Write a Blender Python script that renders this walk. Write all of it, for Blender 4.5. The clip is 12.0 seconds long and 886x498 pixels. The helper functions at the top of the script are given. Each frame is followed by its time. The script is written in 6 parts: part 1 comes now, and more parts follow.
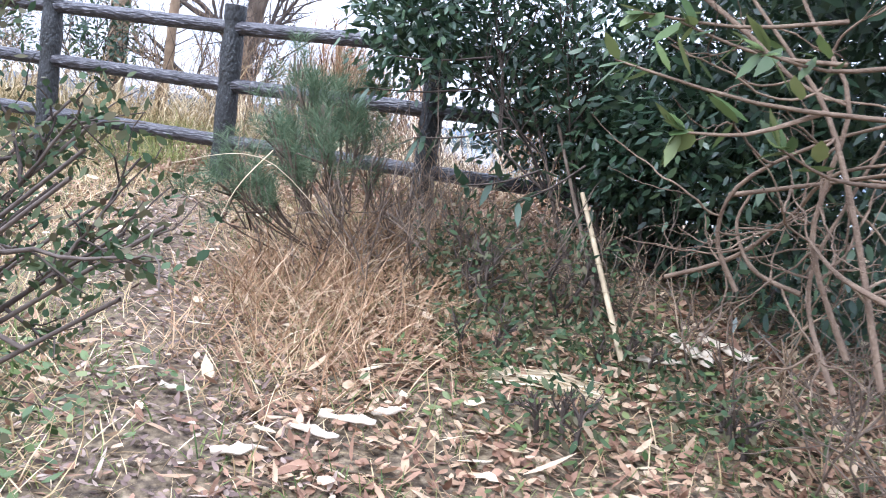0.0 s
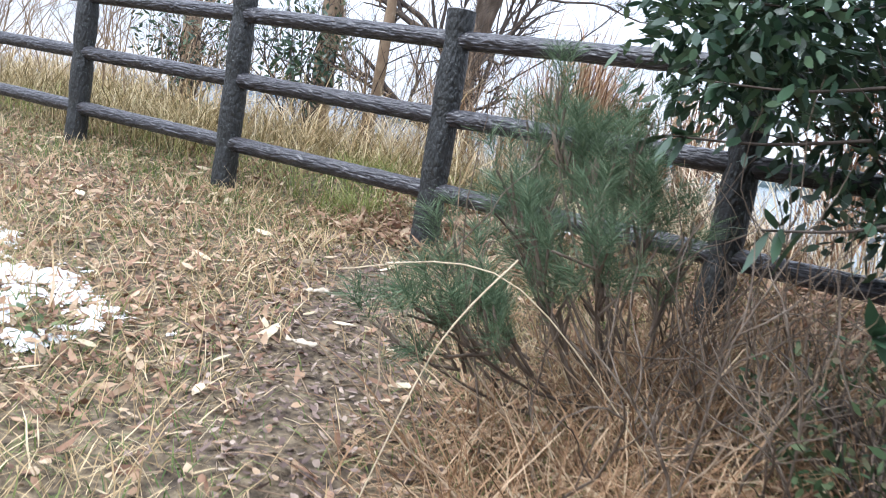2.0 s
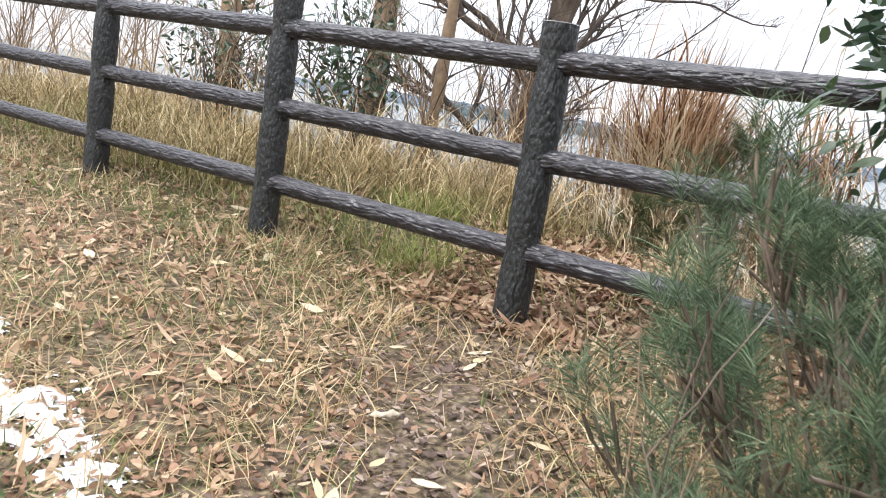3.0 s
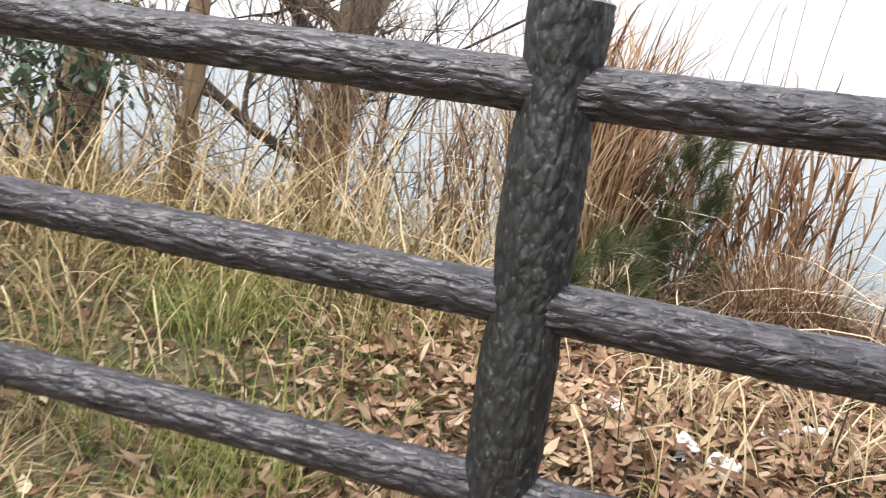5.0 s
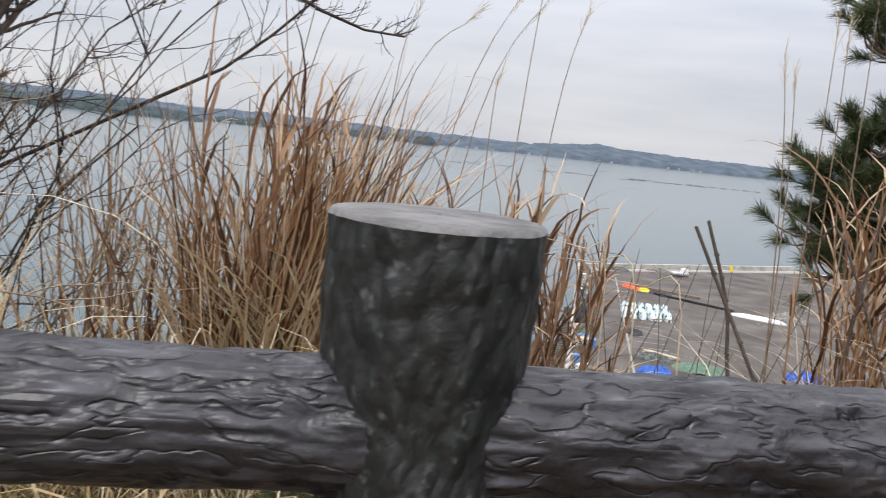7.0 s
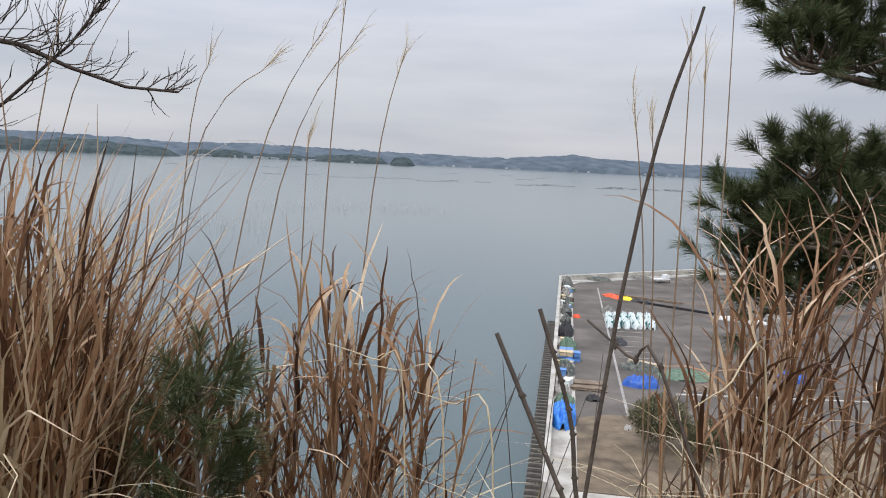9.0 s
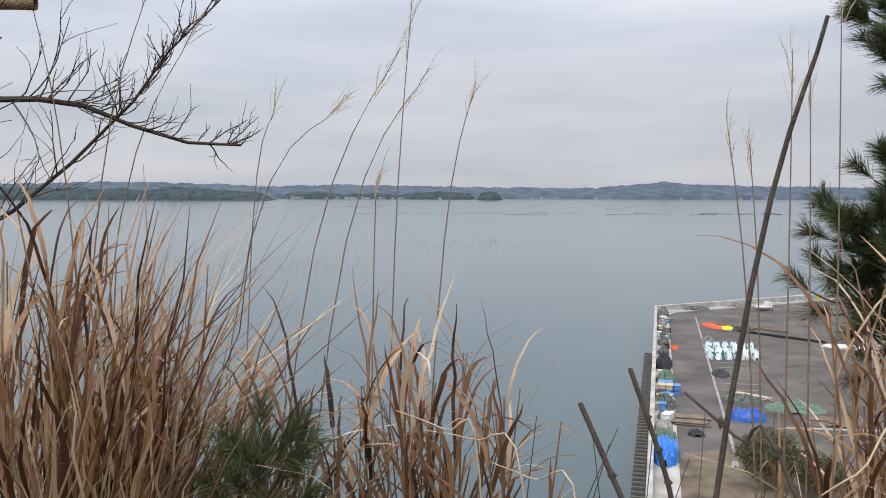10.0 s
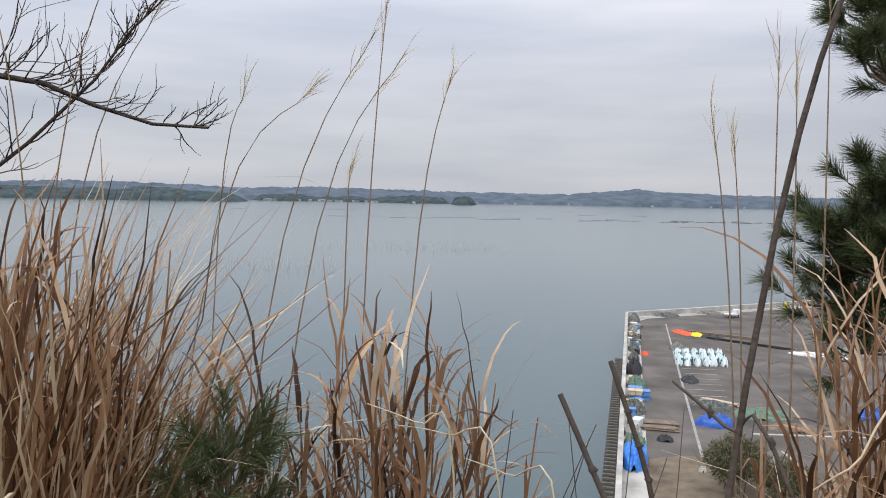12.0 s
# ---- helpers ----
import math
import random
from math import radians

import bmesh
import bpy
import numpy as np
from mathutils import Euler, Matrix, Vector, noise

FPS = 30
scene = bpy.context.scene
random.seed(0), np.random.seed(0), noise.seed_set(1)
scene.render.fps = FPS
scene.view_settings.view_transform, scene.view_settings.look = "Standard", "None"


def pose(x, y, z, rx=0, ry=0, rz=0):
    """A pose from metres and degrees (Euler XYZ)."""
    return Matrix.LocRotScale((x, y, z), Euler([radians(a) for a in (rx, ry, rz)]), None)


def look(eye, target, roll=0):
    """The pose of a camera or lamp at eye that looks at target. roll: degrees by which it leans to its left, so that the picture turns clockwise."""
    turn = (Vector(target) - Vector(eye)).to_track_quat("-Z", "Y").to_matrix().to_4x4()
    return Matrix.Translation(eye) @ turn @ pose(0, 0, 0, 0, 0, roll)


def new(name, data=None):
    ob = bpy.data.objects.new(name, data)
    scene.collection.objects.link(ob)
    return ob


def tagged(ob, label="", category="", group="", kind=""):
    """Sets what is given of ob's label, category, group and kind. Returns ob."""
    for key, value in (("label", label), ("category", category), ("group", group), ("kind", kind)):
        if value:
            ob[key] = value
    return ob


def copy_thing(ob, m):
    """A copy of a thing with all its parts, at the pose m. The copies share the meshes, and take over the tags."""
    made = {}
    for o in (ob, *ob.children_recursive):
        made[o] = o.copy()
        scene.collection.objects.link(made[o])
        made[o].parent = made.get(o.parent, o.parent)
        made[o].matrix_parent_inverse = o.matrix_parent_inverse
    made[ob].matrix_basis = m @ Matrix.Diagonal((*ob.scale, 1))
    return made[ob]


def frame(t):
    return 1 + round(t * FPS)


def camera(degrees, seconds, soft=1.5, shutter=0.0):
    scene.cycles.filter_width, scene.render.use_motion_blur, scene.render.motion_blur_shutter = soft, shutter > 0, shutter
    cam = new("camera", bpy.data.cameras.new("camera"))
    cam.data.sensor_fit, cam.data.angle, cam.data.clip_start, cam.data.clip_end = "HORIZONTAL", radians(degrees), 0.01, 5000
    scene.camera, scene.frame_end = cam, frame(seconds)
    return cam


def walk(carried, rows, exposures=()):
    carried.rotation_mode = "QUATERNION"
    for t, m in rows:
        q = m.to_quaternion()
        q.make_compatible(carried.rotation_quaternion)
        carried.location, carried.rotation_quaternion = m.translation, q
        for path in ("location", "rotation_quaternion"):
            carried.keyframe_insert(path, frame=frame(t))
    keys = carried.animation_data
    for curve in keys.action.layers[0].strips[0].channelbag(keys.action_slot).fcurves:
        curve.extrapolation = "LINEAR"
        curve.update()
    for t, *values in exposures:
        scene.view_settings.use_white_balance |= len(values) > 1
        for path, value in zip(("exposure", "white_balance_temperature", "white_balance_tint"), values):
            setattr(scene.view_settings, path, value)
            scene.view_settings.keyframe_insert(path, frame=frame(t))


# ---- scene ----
cam = camera(58.0, 12.0, soft=1.0, shutter=0.15)
PATH = [
    (0, (2.993, -4.592, 0.540), (2.415, -2.697, 0.265), 7.9),
    (0.5, (2.880, -4.244, 0.513), (2.136, -2.410, 0.224), 8.1),
    (1, (2.623, -3.823, 0.576), (1.781, -2.028, 0.308), 9.5),
    (1.5, (2.463, -3.681, 0.542), (1.514, -1.943, 0.261), 9.8),
    (2, (2.130, -3.298, 0.645), (1.099, -1.612, 0.341), 9.7),
    (2.5, (1.762, -3.020, 0.743), (0.685, -1.366, 0.417), 9.2),
    (2.7, (1.647, -2.911, 0.778), (0.537, -1.281, 0.448), 9.2),
    (4.3, (0.566, -1.808, 0.920), (-0.389, -0.117, 0.440), 9.3),
    (4.5, (0.397, -1.698, 0.946), (-0.430, 0.064, 0.486), 9.4),
    (4.7, (0.304, -1.568, 1.021), (-0.388, 0.252, 0.566), 8.5),
    (5, (0.185, -1.343, 1.046), (-0.311, 0.548, 0.624), 7.2),
    (5.5, (0.026, -1.030, 1.138), (-0.154, 0.932, 0.794), 7.7),
    (6, (-0.133, -0.825, 1.195), (-0.112, 1.156, 0.924), 6.5),
    (6.5, (-0.178, -0.667, 1.235), (-0.009, 1.308, 0.972), 5.9),
    (7, (-0.089, -0.509, 1.237), (0.251, 1.443, 0.968), 6.1),
    (7.5, (0.070, -0.368, 1.246), (0.594, 1.543, 0.973), 5.8),
    (9.5, (0.535, 0.000, 1.436), (0.799, 1.974, 1.254), 1.1),
    (10, (0.542, 0.072, 1.437), (0.697, 2.061, 1.298), 0.2),
    (10.5, (0.539, 0.099, 1.420), (0.683, 2.091, 1.309), 0.1),
    (11, (0.544, 0.125, 1.407), (0.718, 2.115, 1.305), 0.1),
    (11.5, (0.547, 0.141, 1.400), (0.751, 2.127, 1.289), 0.6),
    (12, (0.544, 0.138, 1.397), (0.766, 2.122, 1.269), 1.1),
]
EXPOSURES = [(0.0, 1.62, 5500, 15), (0.5, 1.5, 5050, 9), (1.0, 1.48, 5150, 9), (1.5, 1.32, 5350, 9), (2.5, 1.08, 6250, 9), (4.5, 1.14, 6700, 10), (5.0, 1.1, 6800, 10), (5.5, 0.72, 6800, 10), (6.0, 0.25, 6600, 10), (7.5, 0.33, 6600, 10), (9.5, 0.06, 6450, 10), (12.0, 0.06, 6450, 10)]

walk(cam, [(t, look(eye, target, roll)) for t, eye, target, roll in PATH], EXPOSURES)

# ---- world: overcast daylight ----
def build_world():
    w = bpy.data.worlds.new("overcast_sky")
    scene.world = w
    w.use_nodes = True
    nt = w.node_tree
    nt.nodes.clear()
    out = nt.nodes.new("ShaderNodeOutputWorld")
    bg = nt.nodes.new("ShaderNodeBackground")
    sky = nt.nodes.new("ShaderNodeTexSky")
    sky.sky_type = 'NISHITA'
    sky.sun_disc = False
    sky.sun_elevation = radians(38)
    sky.sun_rotation = radians(150)
    dim = nt.nodes.new("ShaderNodeVectorMath")
    dim.operation = 'SCALE'
    dim.inputs["Scale"].default_value = 0.12
    nt.links.new(sky.outputs[0], dim.inputs[0])
    tc = nt.nodes.new("ShaderNodeTexCoord")
    mp = nt.nodes.new("ShaderNodeMapping")
    mp.inputs["Scale"].default_value = (1.6, 1.6, 11.0)
    mp.inputs["Rotation"].default_value = (radians(4), radians(-5), 0)
    nz = nt.nodes.new("ShaderNodeTexNoise")
    nz.inputs["Scale"].default_value = 1.5
    nz.inputs["Detail"].default_value = 5
    nz.inputs["Roughness"].default_value = 0.5
    rp = nt.nodes.new("ShaderNodeValToRGB")
    rp.color_ramp.elements[0].position = 0.33
    rp.color_ramp.elements[0].color = (0.56, 0.585, 0.67, 1)
    rp.color_ramp.elements[1].position = 0.68
    rp.color_ramp.elements[1].color = (0.76, 0.765, 0.82, 1)
    nt.links.new(tc.outputs["Generated"], mp.inputs[0])
    nt.links.new(mp.outputs[0], nz.inputs[0])
    nt.links.new(nz.outputs[0], rp.inputs[0])
    # an overcast sky is brighter towards the zenith
    sep = nt.nodes.new("ShaderNodeSeparateXYZ")
    nt.links.new(tc.outputs["Generated"], sep.inputs[0])
    mr = nt.nodes.new("ShaderNodeMapRange")
    mr.inputs["From Min"].default_value = 0.1
    mr.inputs["From Max"].default_value = 1.0
    mr.inputs["To Min"].default_value = 0.82
    mr.inputs["To Max"].default_value = 3.0
    nt.links.new(sep.outputs["Z"], mr.inputs["Value"])
    sc = nt.nodes.new("ShaderNodeVectorMath")
    sc.operation = 'SCALE'
    nt.links.new(rp.outputs[0], sc.inputs[0])
    nt.links.new(mr.outputs[0], sc.inputs["Scale"])
    mix = nt.nodes.new("ShaderNodeMix")
    mix.data_type = 'RGBA'
    mix.inputs[0].default_value = 0.9
    nt.links.new(dim.outputs[0], mix.inputs[6])
    nt.links.new(sc.outputs[0], mix.inputs[7])
    nt.links.new(mix.outputs[2], bg.inputs[0])
    bg.inputs[1].default_value = 1.0
    nt.links.new(bg.outputs[0], out.inputs[0])


build_world()
sun = new("sun", bpy.data.lights.new("sun", 'SUN'))
sun.data.energy = 1.5
sun.data.angle = radians(25)
sun.data.color = (1.0, 0.97, 0.93)
sun.matrix_world = look((0, 0, 30), (10, 14, 8))

# ---- helpers for meshes ----
RNG = np.random.default_rng(7)


def hash3(ix, iy, iz):
    h = (ix * 374761393 + iy * 668265263 + iz * 1274126177) & 0x7fffffff
    h = ((h ^ (h >> 13)) * 1103515245) & 0x7fffffff
    return ((h ^ (h >> 16)) & 0xffff) / 65535.0


def vnoise(x, y, z=0.0):
    """Smooth lattice noise, 0 to 1."""
    x, y, z = np.broadcast_arrays(np.asarray(x, float), np.asarray(y, float), np.asarray(z, float))
    ix, iy, iz = (np.floor(a).astype(np.int64) for a in (x, y, z))
    fx, fy, fz = x - ix, y - iy, z - iz
    fx, fy, fz = (f * f * (3 - 2 * f) for f in (fx, fy, fz))
    r = 0
    for a in (0, 1):
        for b in (0, 1):
            for c in (0, 1):
                wgt = (fx if a else 1 - fx) * (fy if b else 1 - fy) * (fz if c else 1 - fz)
                r = r + wgt * hash3(ix + a, iy + b, iz + c)
    return r


def fbm(x, y, z=0.0, octaves=4):
    r, amp, tot = 0, 1.0, 0
    for k in range(octaves):
        r = r + amp * vnoise(np.asarray(x) * 2 ** k + 17 * k, np.asarray(y) * 2 ** k + 5 * k, np.asarray(z) * 2 ** k)
        tot += amp
        amp *= 0.5
    return r / tot


def mesh_of(name, V, F, material, smooth=False):
    """A mesh from an array of places and an array of quads."""
    V = np.asarray(V, np.float32).reshape(-1, 3)
    F = np.asarray(F, np.int32)
    me = bpy.data.meshes.new(name)
    me.vertices.add(len(V))
    me.vertices.foreach_set("co", V.ravel())
    n = F.shape[1]
    me.loops.add(F.size)
    me.loops.foreach_set("vertex_index", F.ravel())
    me.polygons.add(len(F))
    me.polygons.foreach_set("loop_start", np.arange(0, F.size, n, dtype=np.int32))
    me.polygons.foreach_set("loop_total", np.full(len(F), n, np.int32))
    if smooth:
        me.polygons.foreach_set("use_smooth", np.ones(len(F), bool))
    me.update(calc_edges=True)
    if material:
        me.materials.append(material)
    return me


def joined(pieces):
    """Several (V, F) pairs as one."""
    Vs, Fs, n = [], [], 0
    for V, F in pieces:
        V = np.asarray(V).reshape(-1, 3)
        Vs.append(V)
        Fs.append(np.asarray(F) + n)
        n += len(V)
    return np.concatenate(Vs), np.concatenate(Fs)


def unit(a):
    return a / np.maximum(np.linalg.norm(a, axis=-1, keepdims=True), 1e-9)


def ribbons(P, W, S):
    """Flat blades: centre lines P (n, k, 3), widths W (n, k) or (k,), side ways S (n, 3) or (n, k, 3)."""
    n, k, _ = P.shape
    W = np.broadcast_to(W, (n, k))
    S = S[:, None, :] if S.ndim == 2 else S
    V = np.stack([P - S * W[..., None] / 2, P + S * W[..., None] / 2], 2).reshape(-1, 3)
    base = (np.arange(n) * k * 2)[:, None] + (np.arange(k - 1) * 2)[None]
    F = np.stack([base, base + 1, base + 3, base + 2], -1).reshape(-1, 4)
    return V, F


def tubes(P, R, sides=5):
    """Round stems: centre lines P (n, k, 3), radii R (n, k) or (k,)."""
    n, k, _ = P.shape
    R = np.broadcast_to(R, (n, k))
    T = unit(np.gradient(P, axis=1))
    ref = np.where(np.abs(T[..., 2:3]) > 0.9, np.array([1.0, 0, 0]), np.array([0, 0, 1.0]))
    A = unit(np.cross(T, ref))
    B = np.cross(T, A)
    ang = np.arange(sides) * 2 * np.pi / sides
    V = P[:, :, None] + R[..., None, None] * (A[:, :, None] * np.cos(ang)[:, None] + B[:, :, None] * np.sin(ang)[:, None])
    idx = np.arange(n * k * sides).reshape(n, k, sides)
    a, b = idx[:, :-1], idx[:, 1:]
    F = np.stack([a, np.roll(a, -1, 2), np.roll(b, -1, 2), b], -1).reshape(-1, 4)
    return V.reshape(-1, 3), F


def blades(at, height, lean, width, droop, rng, k=5, heading=None, spread=np.pi):
    """Grass blades that rise from the places at (n, 3), lean over and droop."""
    n = len(at)
    h = np.broadcast_to(height, n) * rng.uniform(0.6, 1.15, n)
    az = rng.uniform(-np.pi, np.pi, n) if heading is None else heading + rng.uniform(-spread, spread, n)
    out = np.stack([np.cos(az), np.sin(az), np.zeros(n)], -1)
    ln = np.broadcast_to(lean, n) * rng.uniform(0.3, 1.4, n)
    dr = np.broadcast_to(droop, n) * rng.uniform(0.2, 1.4, n)
    s = np.linspace(0, 1, k)
    th = ln[:, None] + dr[:, None] * s[None] ** 1.6
    step = h[:, None] / (k - 1)
    dx = np.concatenate([np.zeros((n, 1)), np.cumsum(np.sin(th[:, 1:]) * step, 1)], 1)
    dz = np.concatenate([np.zeros((n, 1)), np.cumsum(np.cos(th[:, 1:]) * step, 1)], 1)
    wob = (rng.normal(0, 1, (n, k, 2)) * 0.012 * h[:, None, None]) * s[None, :, None]
    P = at[:, None] + out[:, None] * dx[..., None]
    P[..., 2] += dz
    P[..., :2] += wob
    tw = az + np.pi / 2 + rng.uniform(-0.7, 0.7, n)
    S = np.stack([np.cos(tw), np.sin(tw), rng.uniform(-0.25, 0.25, n)], -1)
    prof = np.interp(s, [0, 0.35, 0.8, 1], [0.75, 1.0, 0.6, 0.08])
    W = np.broadcast_to(width, n)[:, None] * rng.uniform(0.6, 1.3, n)[:, None] * prof[None]
    return ribbons(P, W, unit(S))


def leaf_shapes(at, axis, side, length, width, rng, curl=0.15):
    """Single leaves: oval blades with a bend along them."""
    n = len(at)
    L = np.broadcast_to(length, n) * rng.uniform(0.65, 1.25, n)
    W = np.broadcast_to(width, n) * rng.uniform(0.7, 1.2, n)
    up = np.cross(axis, side)
    s = np.array([0, 0.28, 0.65, 1.0])
    bend = (s * s)[None] * (curl * rng.normal(0, 1, n) * L)[:, None]
    P = at[:, None] + axis[:, None] * (s[None] * L[:, None])[..., None] + up[:, None] * bend[..., None]
    return ribbons(P, W[:, None] * np.array([0.12, 0.9, 0.85, 0.05])[None], side)


def part(name, me, parent, label="", m=None):
    ob = new(name, me)
    ob.parent = parent
    if m is not None:
        ob.matrix_basis = m
    if name in ("branch", "needles", "leaves", "pale_leaves", "bough", "brush"):
        tagged(ob, kind="stuff")
    return tagged(ob, label) if label else ob


def thing(name, label, category, group="", kind="", me=None, at=None):
    ob = new(name, me)
    if at is not None:
        ob.location = at
    return tagged(ob, label, category, group, kind)


def box(sx, sy, sz, material, name="box", bevel=0.0, base=True):
    bm = bmesh.new()
    bmesh.ops.create_cube(bm, size=1)
    bmesh.ops.scale(bm, vec=(sx, sy, sz), verts=bm.verts)
    if base:
        bmesh.ops.translate(bm, vec=(0, 0, sz / 2), verts=bm.verts)
    if bevel:
        bmesh.ops.bevel(bm, geom=bm.edges, offset=bevel, segments=2, affect='EDGES')
    me = bpy.data.meshes.new(name)
    bm.to_mesh(me)
    bm.free()
    me.materials.append(material)
    return me


# ---- materials ----
def mat(name, stops, rough=0.8, noise_scale=6.0, island=0.6, grain=0.4, bump=0.3, bump_scale=80.0, spec=0.3,
        through_light=0.0, stretch=(1, 1, 1), metal=0.0, by_object=False):
    """Colours from a ramp that follows each piece's own random value and a noise, with fine relief."""
    m = bpy.data.materials.new(name)
    m.use_nodes = True
    nt = m.node_tree
    p = nt.nodes["Principled BSDF"]
    p.inputs["Roughness"].default_value = rough
    p.inputs["Specular IOR Level"].default_value = spec
    p.inputs["Metallic"].default_value = metal
    tc = nt.nodes.new("ShaderNodeTexCoord")
    mp = nt.nodes.new("ShaderNodeMapping")
    mp.inputs["Scale"].default_value = stretch
    nt.links.new(tc.outputs["Object"], mp.inputs[0])
    nz = nt.nodes.new("ShaderNodeTexNoise")
    nz.inputs["Scale"].default_value = noise_scale
    nz.inputs["Detail"].default_value = 6
    nt.links.new(mp.outputs[0], nz.inputs[0])
    if by_object:
        src = nt.nodes.new("ShaderNodeObjectInfo").outputs["Random"]
    else:
        src = nt.nodes.new("ShaderNodeNewGeometry").outputs["Random Per Island"]
    a = nt.nodes.new("ShaderNodeMath")
    a.operation = 'MULTIPLY'
    a.inputs[1].default_value = island
    nt.links.new(src, a.inputs[0])
    wide = nt.nodes.new("ShaderNodeMapRange")
    wide.inputs["From Min"].default_value = 0.3
    wide.inputs["From Max"].default_value = 0.7
    nt.links.new(nz.outputs[0], wide.inputs["Value"])
    b = nt.nodes.new("ShaderNodeMath")
    b.operation = 'MULTIPLY_ADD'
    b.inputs[1].default_value = grain
    nt.links.new(wide.outputs[0], b.inputs[0])
    nt.links.new(a.outputs[0], b.inputs[2])
    rp = nt.nodes.new("ShaderNodeValToRGB")
    els = rp.color_ramp.elements
    els[0].position, els[0].color = stops[0][0], (*stops[0][1], 1)
    els[1].position, els[1].color = stops[-1][0], (*stops[-1][1], 1)
    for pos, col in stops[1:-1]:
        e = els.new(pos)
        e.color = (*col, 1)
    nt.links.new(b.outputs[0], rp.inputs[0])
    nt.links.new(rp.outputs[0], p.inputs["Base Color"])
    if bump:
        fine = nt.nodes.new("ShaderNodeTexNoise")
        fine.inputs["Scale"].default_value = bump_scale
        fine.inputs["Detail"].default_value = 5
        nt.links.new(mp.outputs[0], fine.inputs[0])
        bp = nt.nodes.new("ShaderNodeBump")
        bp.inputs["Strength"].default_value = bump
        bp.inputs["Distance"].default_value = 0.01
        nt.links.new(fine.outputs[0], bp.inputs["Height"])
        nt.links.new(bp.outputs[0], p.inputs["Normal"])
    if through_light:
        tr = nt.nodes.new("ShaderNodeBsdfTranslucent")
        nt.links.new(rp.outputs[0], tr.inputs[0])
        ms = nt.nodes.new("ShaderNodeMixShader")
        ms.inputs[0].default_value = through_light
        nt.links.new(p.outputs[0], ms.inputs[1])
        nt.links.new(tr.outputs[0], ms.inputs[2])
        nt.links.new(ms.outputs[0], nt.nodes["Material Output"].inputs[0])
    return m


def even(*cols):
    return [(i / (len(cols) - 1), c) for i, c in enumerate(cols)]


M_SOIL = mat("soil", even((0.035, 0.027, 0.018), (0.085, 0.064, 0.042), (0.15, 0.115, 0.072), (0.24, 0.19, 0.12)), 0.95, 38.0, 0.0, 1.0, 1.0, 60)
M_LITTER = mat("dead_leaves", even((0.08, 0.045, 0.030), (0.19, 0.105, 0.065), (0.30, 0.18, 0.115), (0.38, 0.26, 0.16), (0.50, 0.39, 0.265)), 0.75, 30, 0.85, 0.25, 0.3, 90, 0.3, 0.15)
M_CHIPS = mat("trodden_leaf_chips", even((0.055, 0.037, 0.032), (0.12, 0.083, 0.068), (0.21, 0.15, 0.122), (0.40, 0.32, 0.25)), 0.8, 30, 0.85, 0.25, 0.3, 90, 0.3, 0.1)
M_STRAW = mat("straw", even((0.17, 0.115, 0.06), (0.35, 0.25, 0.125), (0.50, 0.38, 0.21), (0.66, 0.56, 0.37)), 0.7, 20, 0.85, 0.2, 0.0, 80, 0.3, 0.25)
M_RUSSET = mat("dry_reed_leaves", [(0.0, (0.022, 0.013, 0.010)), (0.25, (0.105, 0.052, 0.028)), (0.5, (0.27, 0.145, 0.075)), (0.76, (0.43, 0.27, 0.155)), (1.0, (0.68, 0.54, 0.38))], 0.6, 9, 0.92, 0.2, 0.0, 80, 0.35, 0.28)
M_SLOPE = mat("matted_slope_grass", even((0.045, 0.036, 0.016), (0.16, 0.125, 0.05), (0.36, 0.27, 0.125), (0.62, 0.52, 0.32)), 0.7, 12, 0.9, 0.2, 0.0, 80, 0.3, 0.22)
M_BENTGRASS = mat("bent_russet_grass", even((0.065, 0.034, 0.017), (0.21, 0.12, 0.06), (0.38, 0.24, 0.13), (0.56, 0.43, 0.28)), 0.7, 12, 0.85, 0.2, 0.0, 80, 0.3, 0.2)
M_TUSSOCK = mat("dead_tussock", even((0.05, 0.031, 0.021), (0.15, 0.092, 0.056), (0.28, 0.18, 0.108), (0.45, 0.32, 0.21)), 0.75, 12, 0.75, 0.4, 0.0, 80, 0.25, 0.1)
M_PALE = mat("pale_straw", even((0.42, 0.33, 0.20), (0.58, 0.48, 0.32), (0.70, 0.61, 0.45)), 0.6, 14, 0.8, 0.2, 0.0, 80, 0.35, 0.2)
M_GREENGRASS = mat("green_grass", even((0.035, 0.065, 0.02), (0.08, 0.13, 0.03), (0.16, 0.20, 0.06), (0.26, 0.26, 0.10)), 0.65, 10, 0.8, 0.2, 0.0, 80, 0.35, 0.3)
M_EVERGREEN = mat("evergreen_leaf", even((0.014, 0.032, 0.020), (0.026, 0.056, 0.031), (0.048, 0.090, 0.046), (0.11, 0.165, 0.078)), 0.38, 9, 0.8, 0.2, 0.0, 60, 0.6, 0.2)
M_DULLLEAF = mat("dull_evergreen_leaf", even((0.02, 0.04, 0.022), (0.04, 0.07, 0.03), (0.07, 0.09, 0.04), (0.10, 0.07, 0.045)), 0.65, 9, 0.8, 0.2, 0.0, 60, 0.2, 0.15)
M_NEEDLE = mat("pine_needles", even((0.022, 0.033, 0.013), (0.048, 0.068, 0.028), (0.088, 0.110, 0.047), (0.165, 0.178, 0.088)), 0.6, 9, 0.8, 0.2, 0.0, 60, 0.2, 0.15)
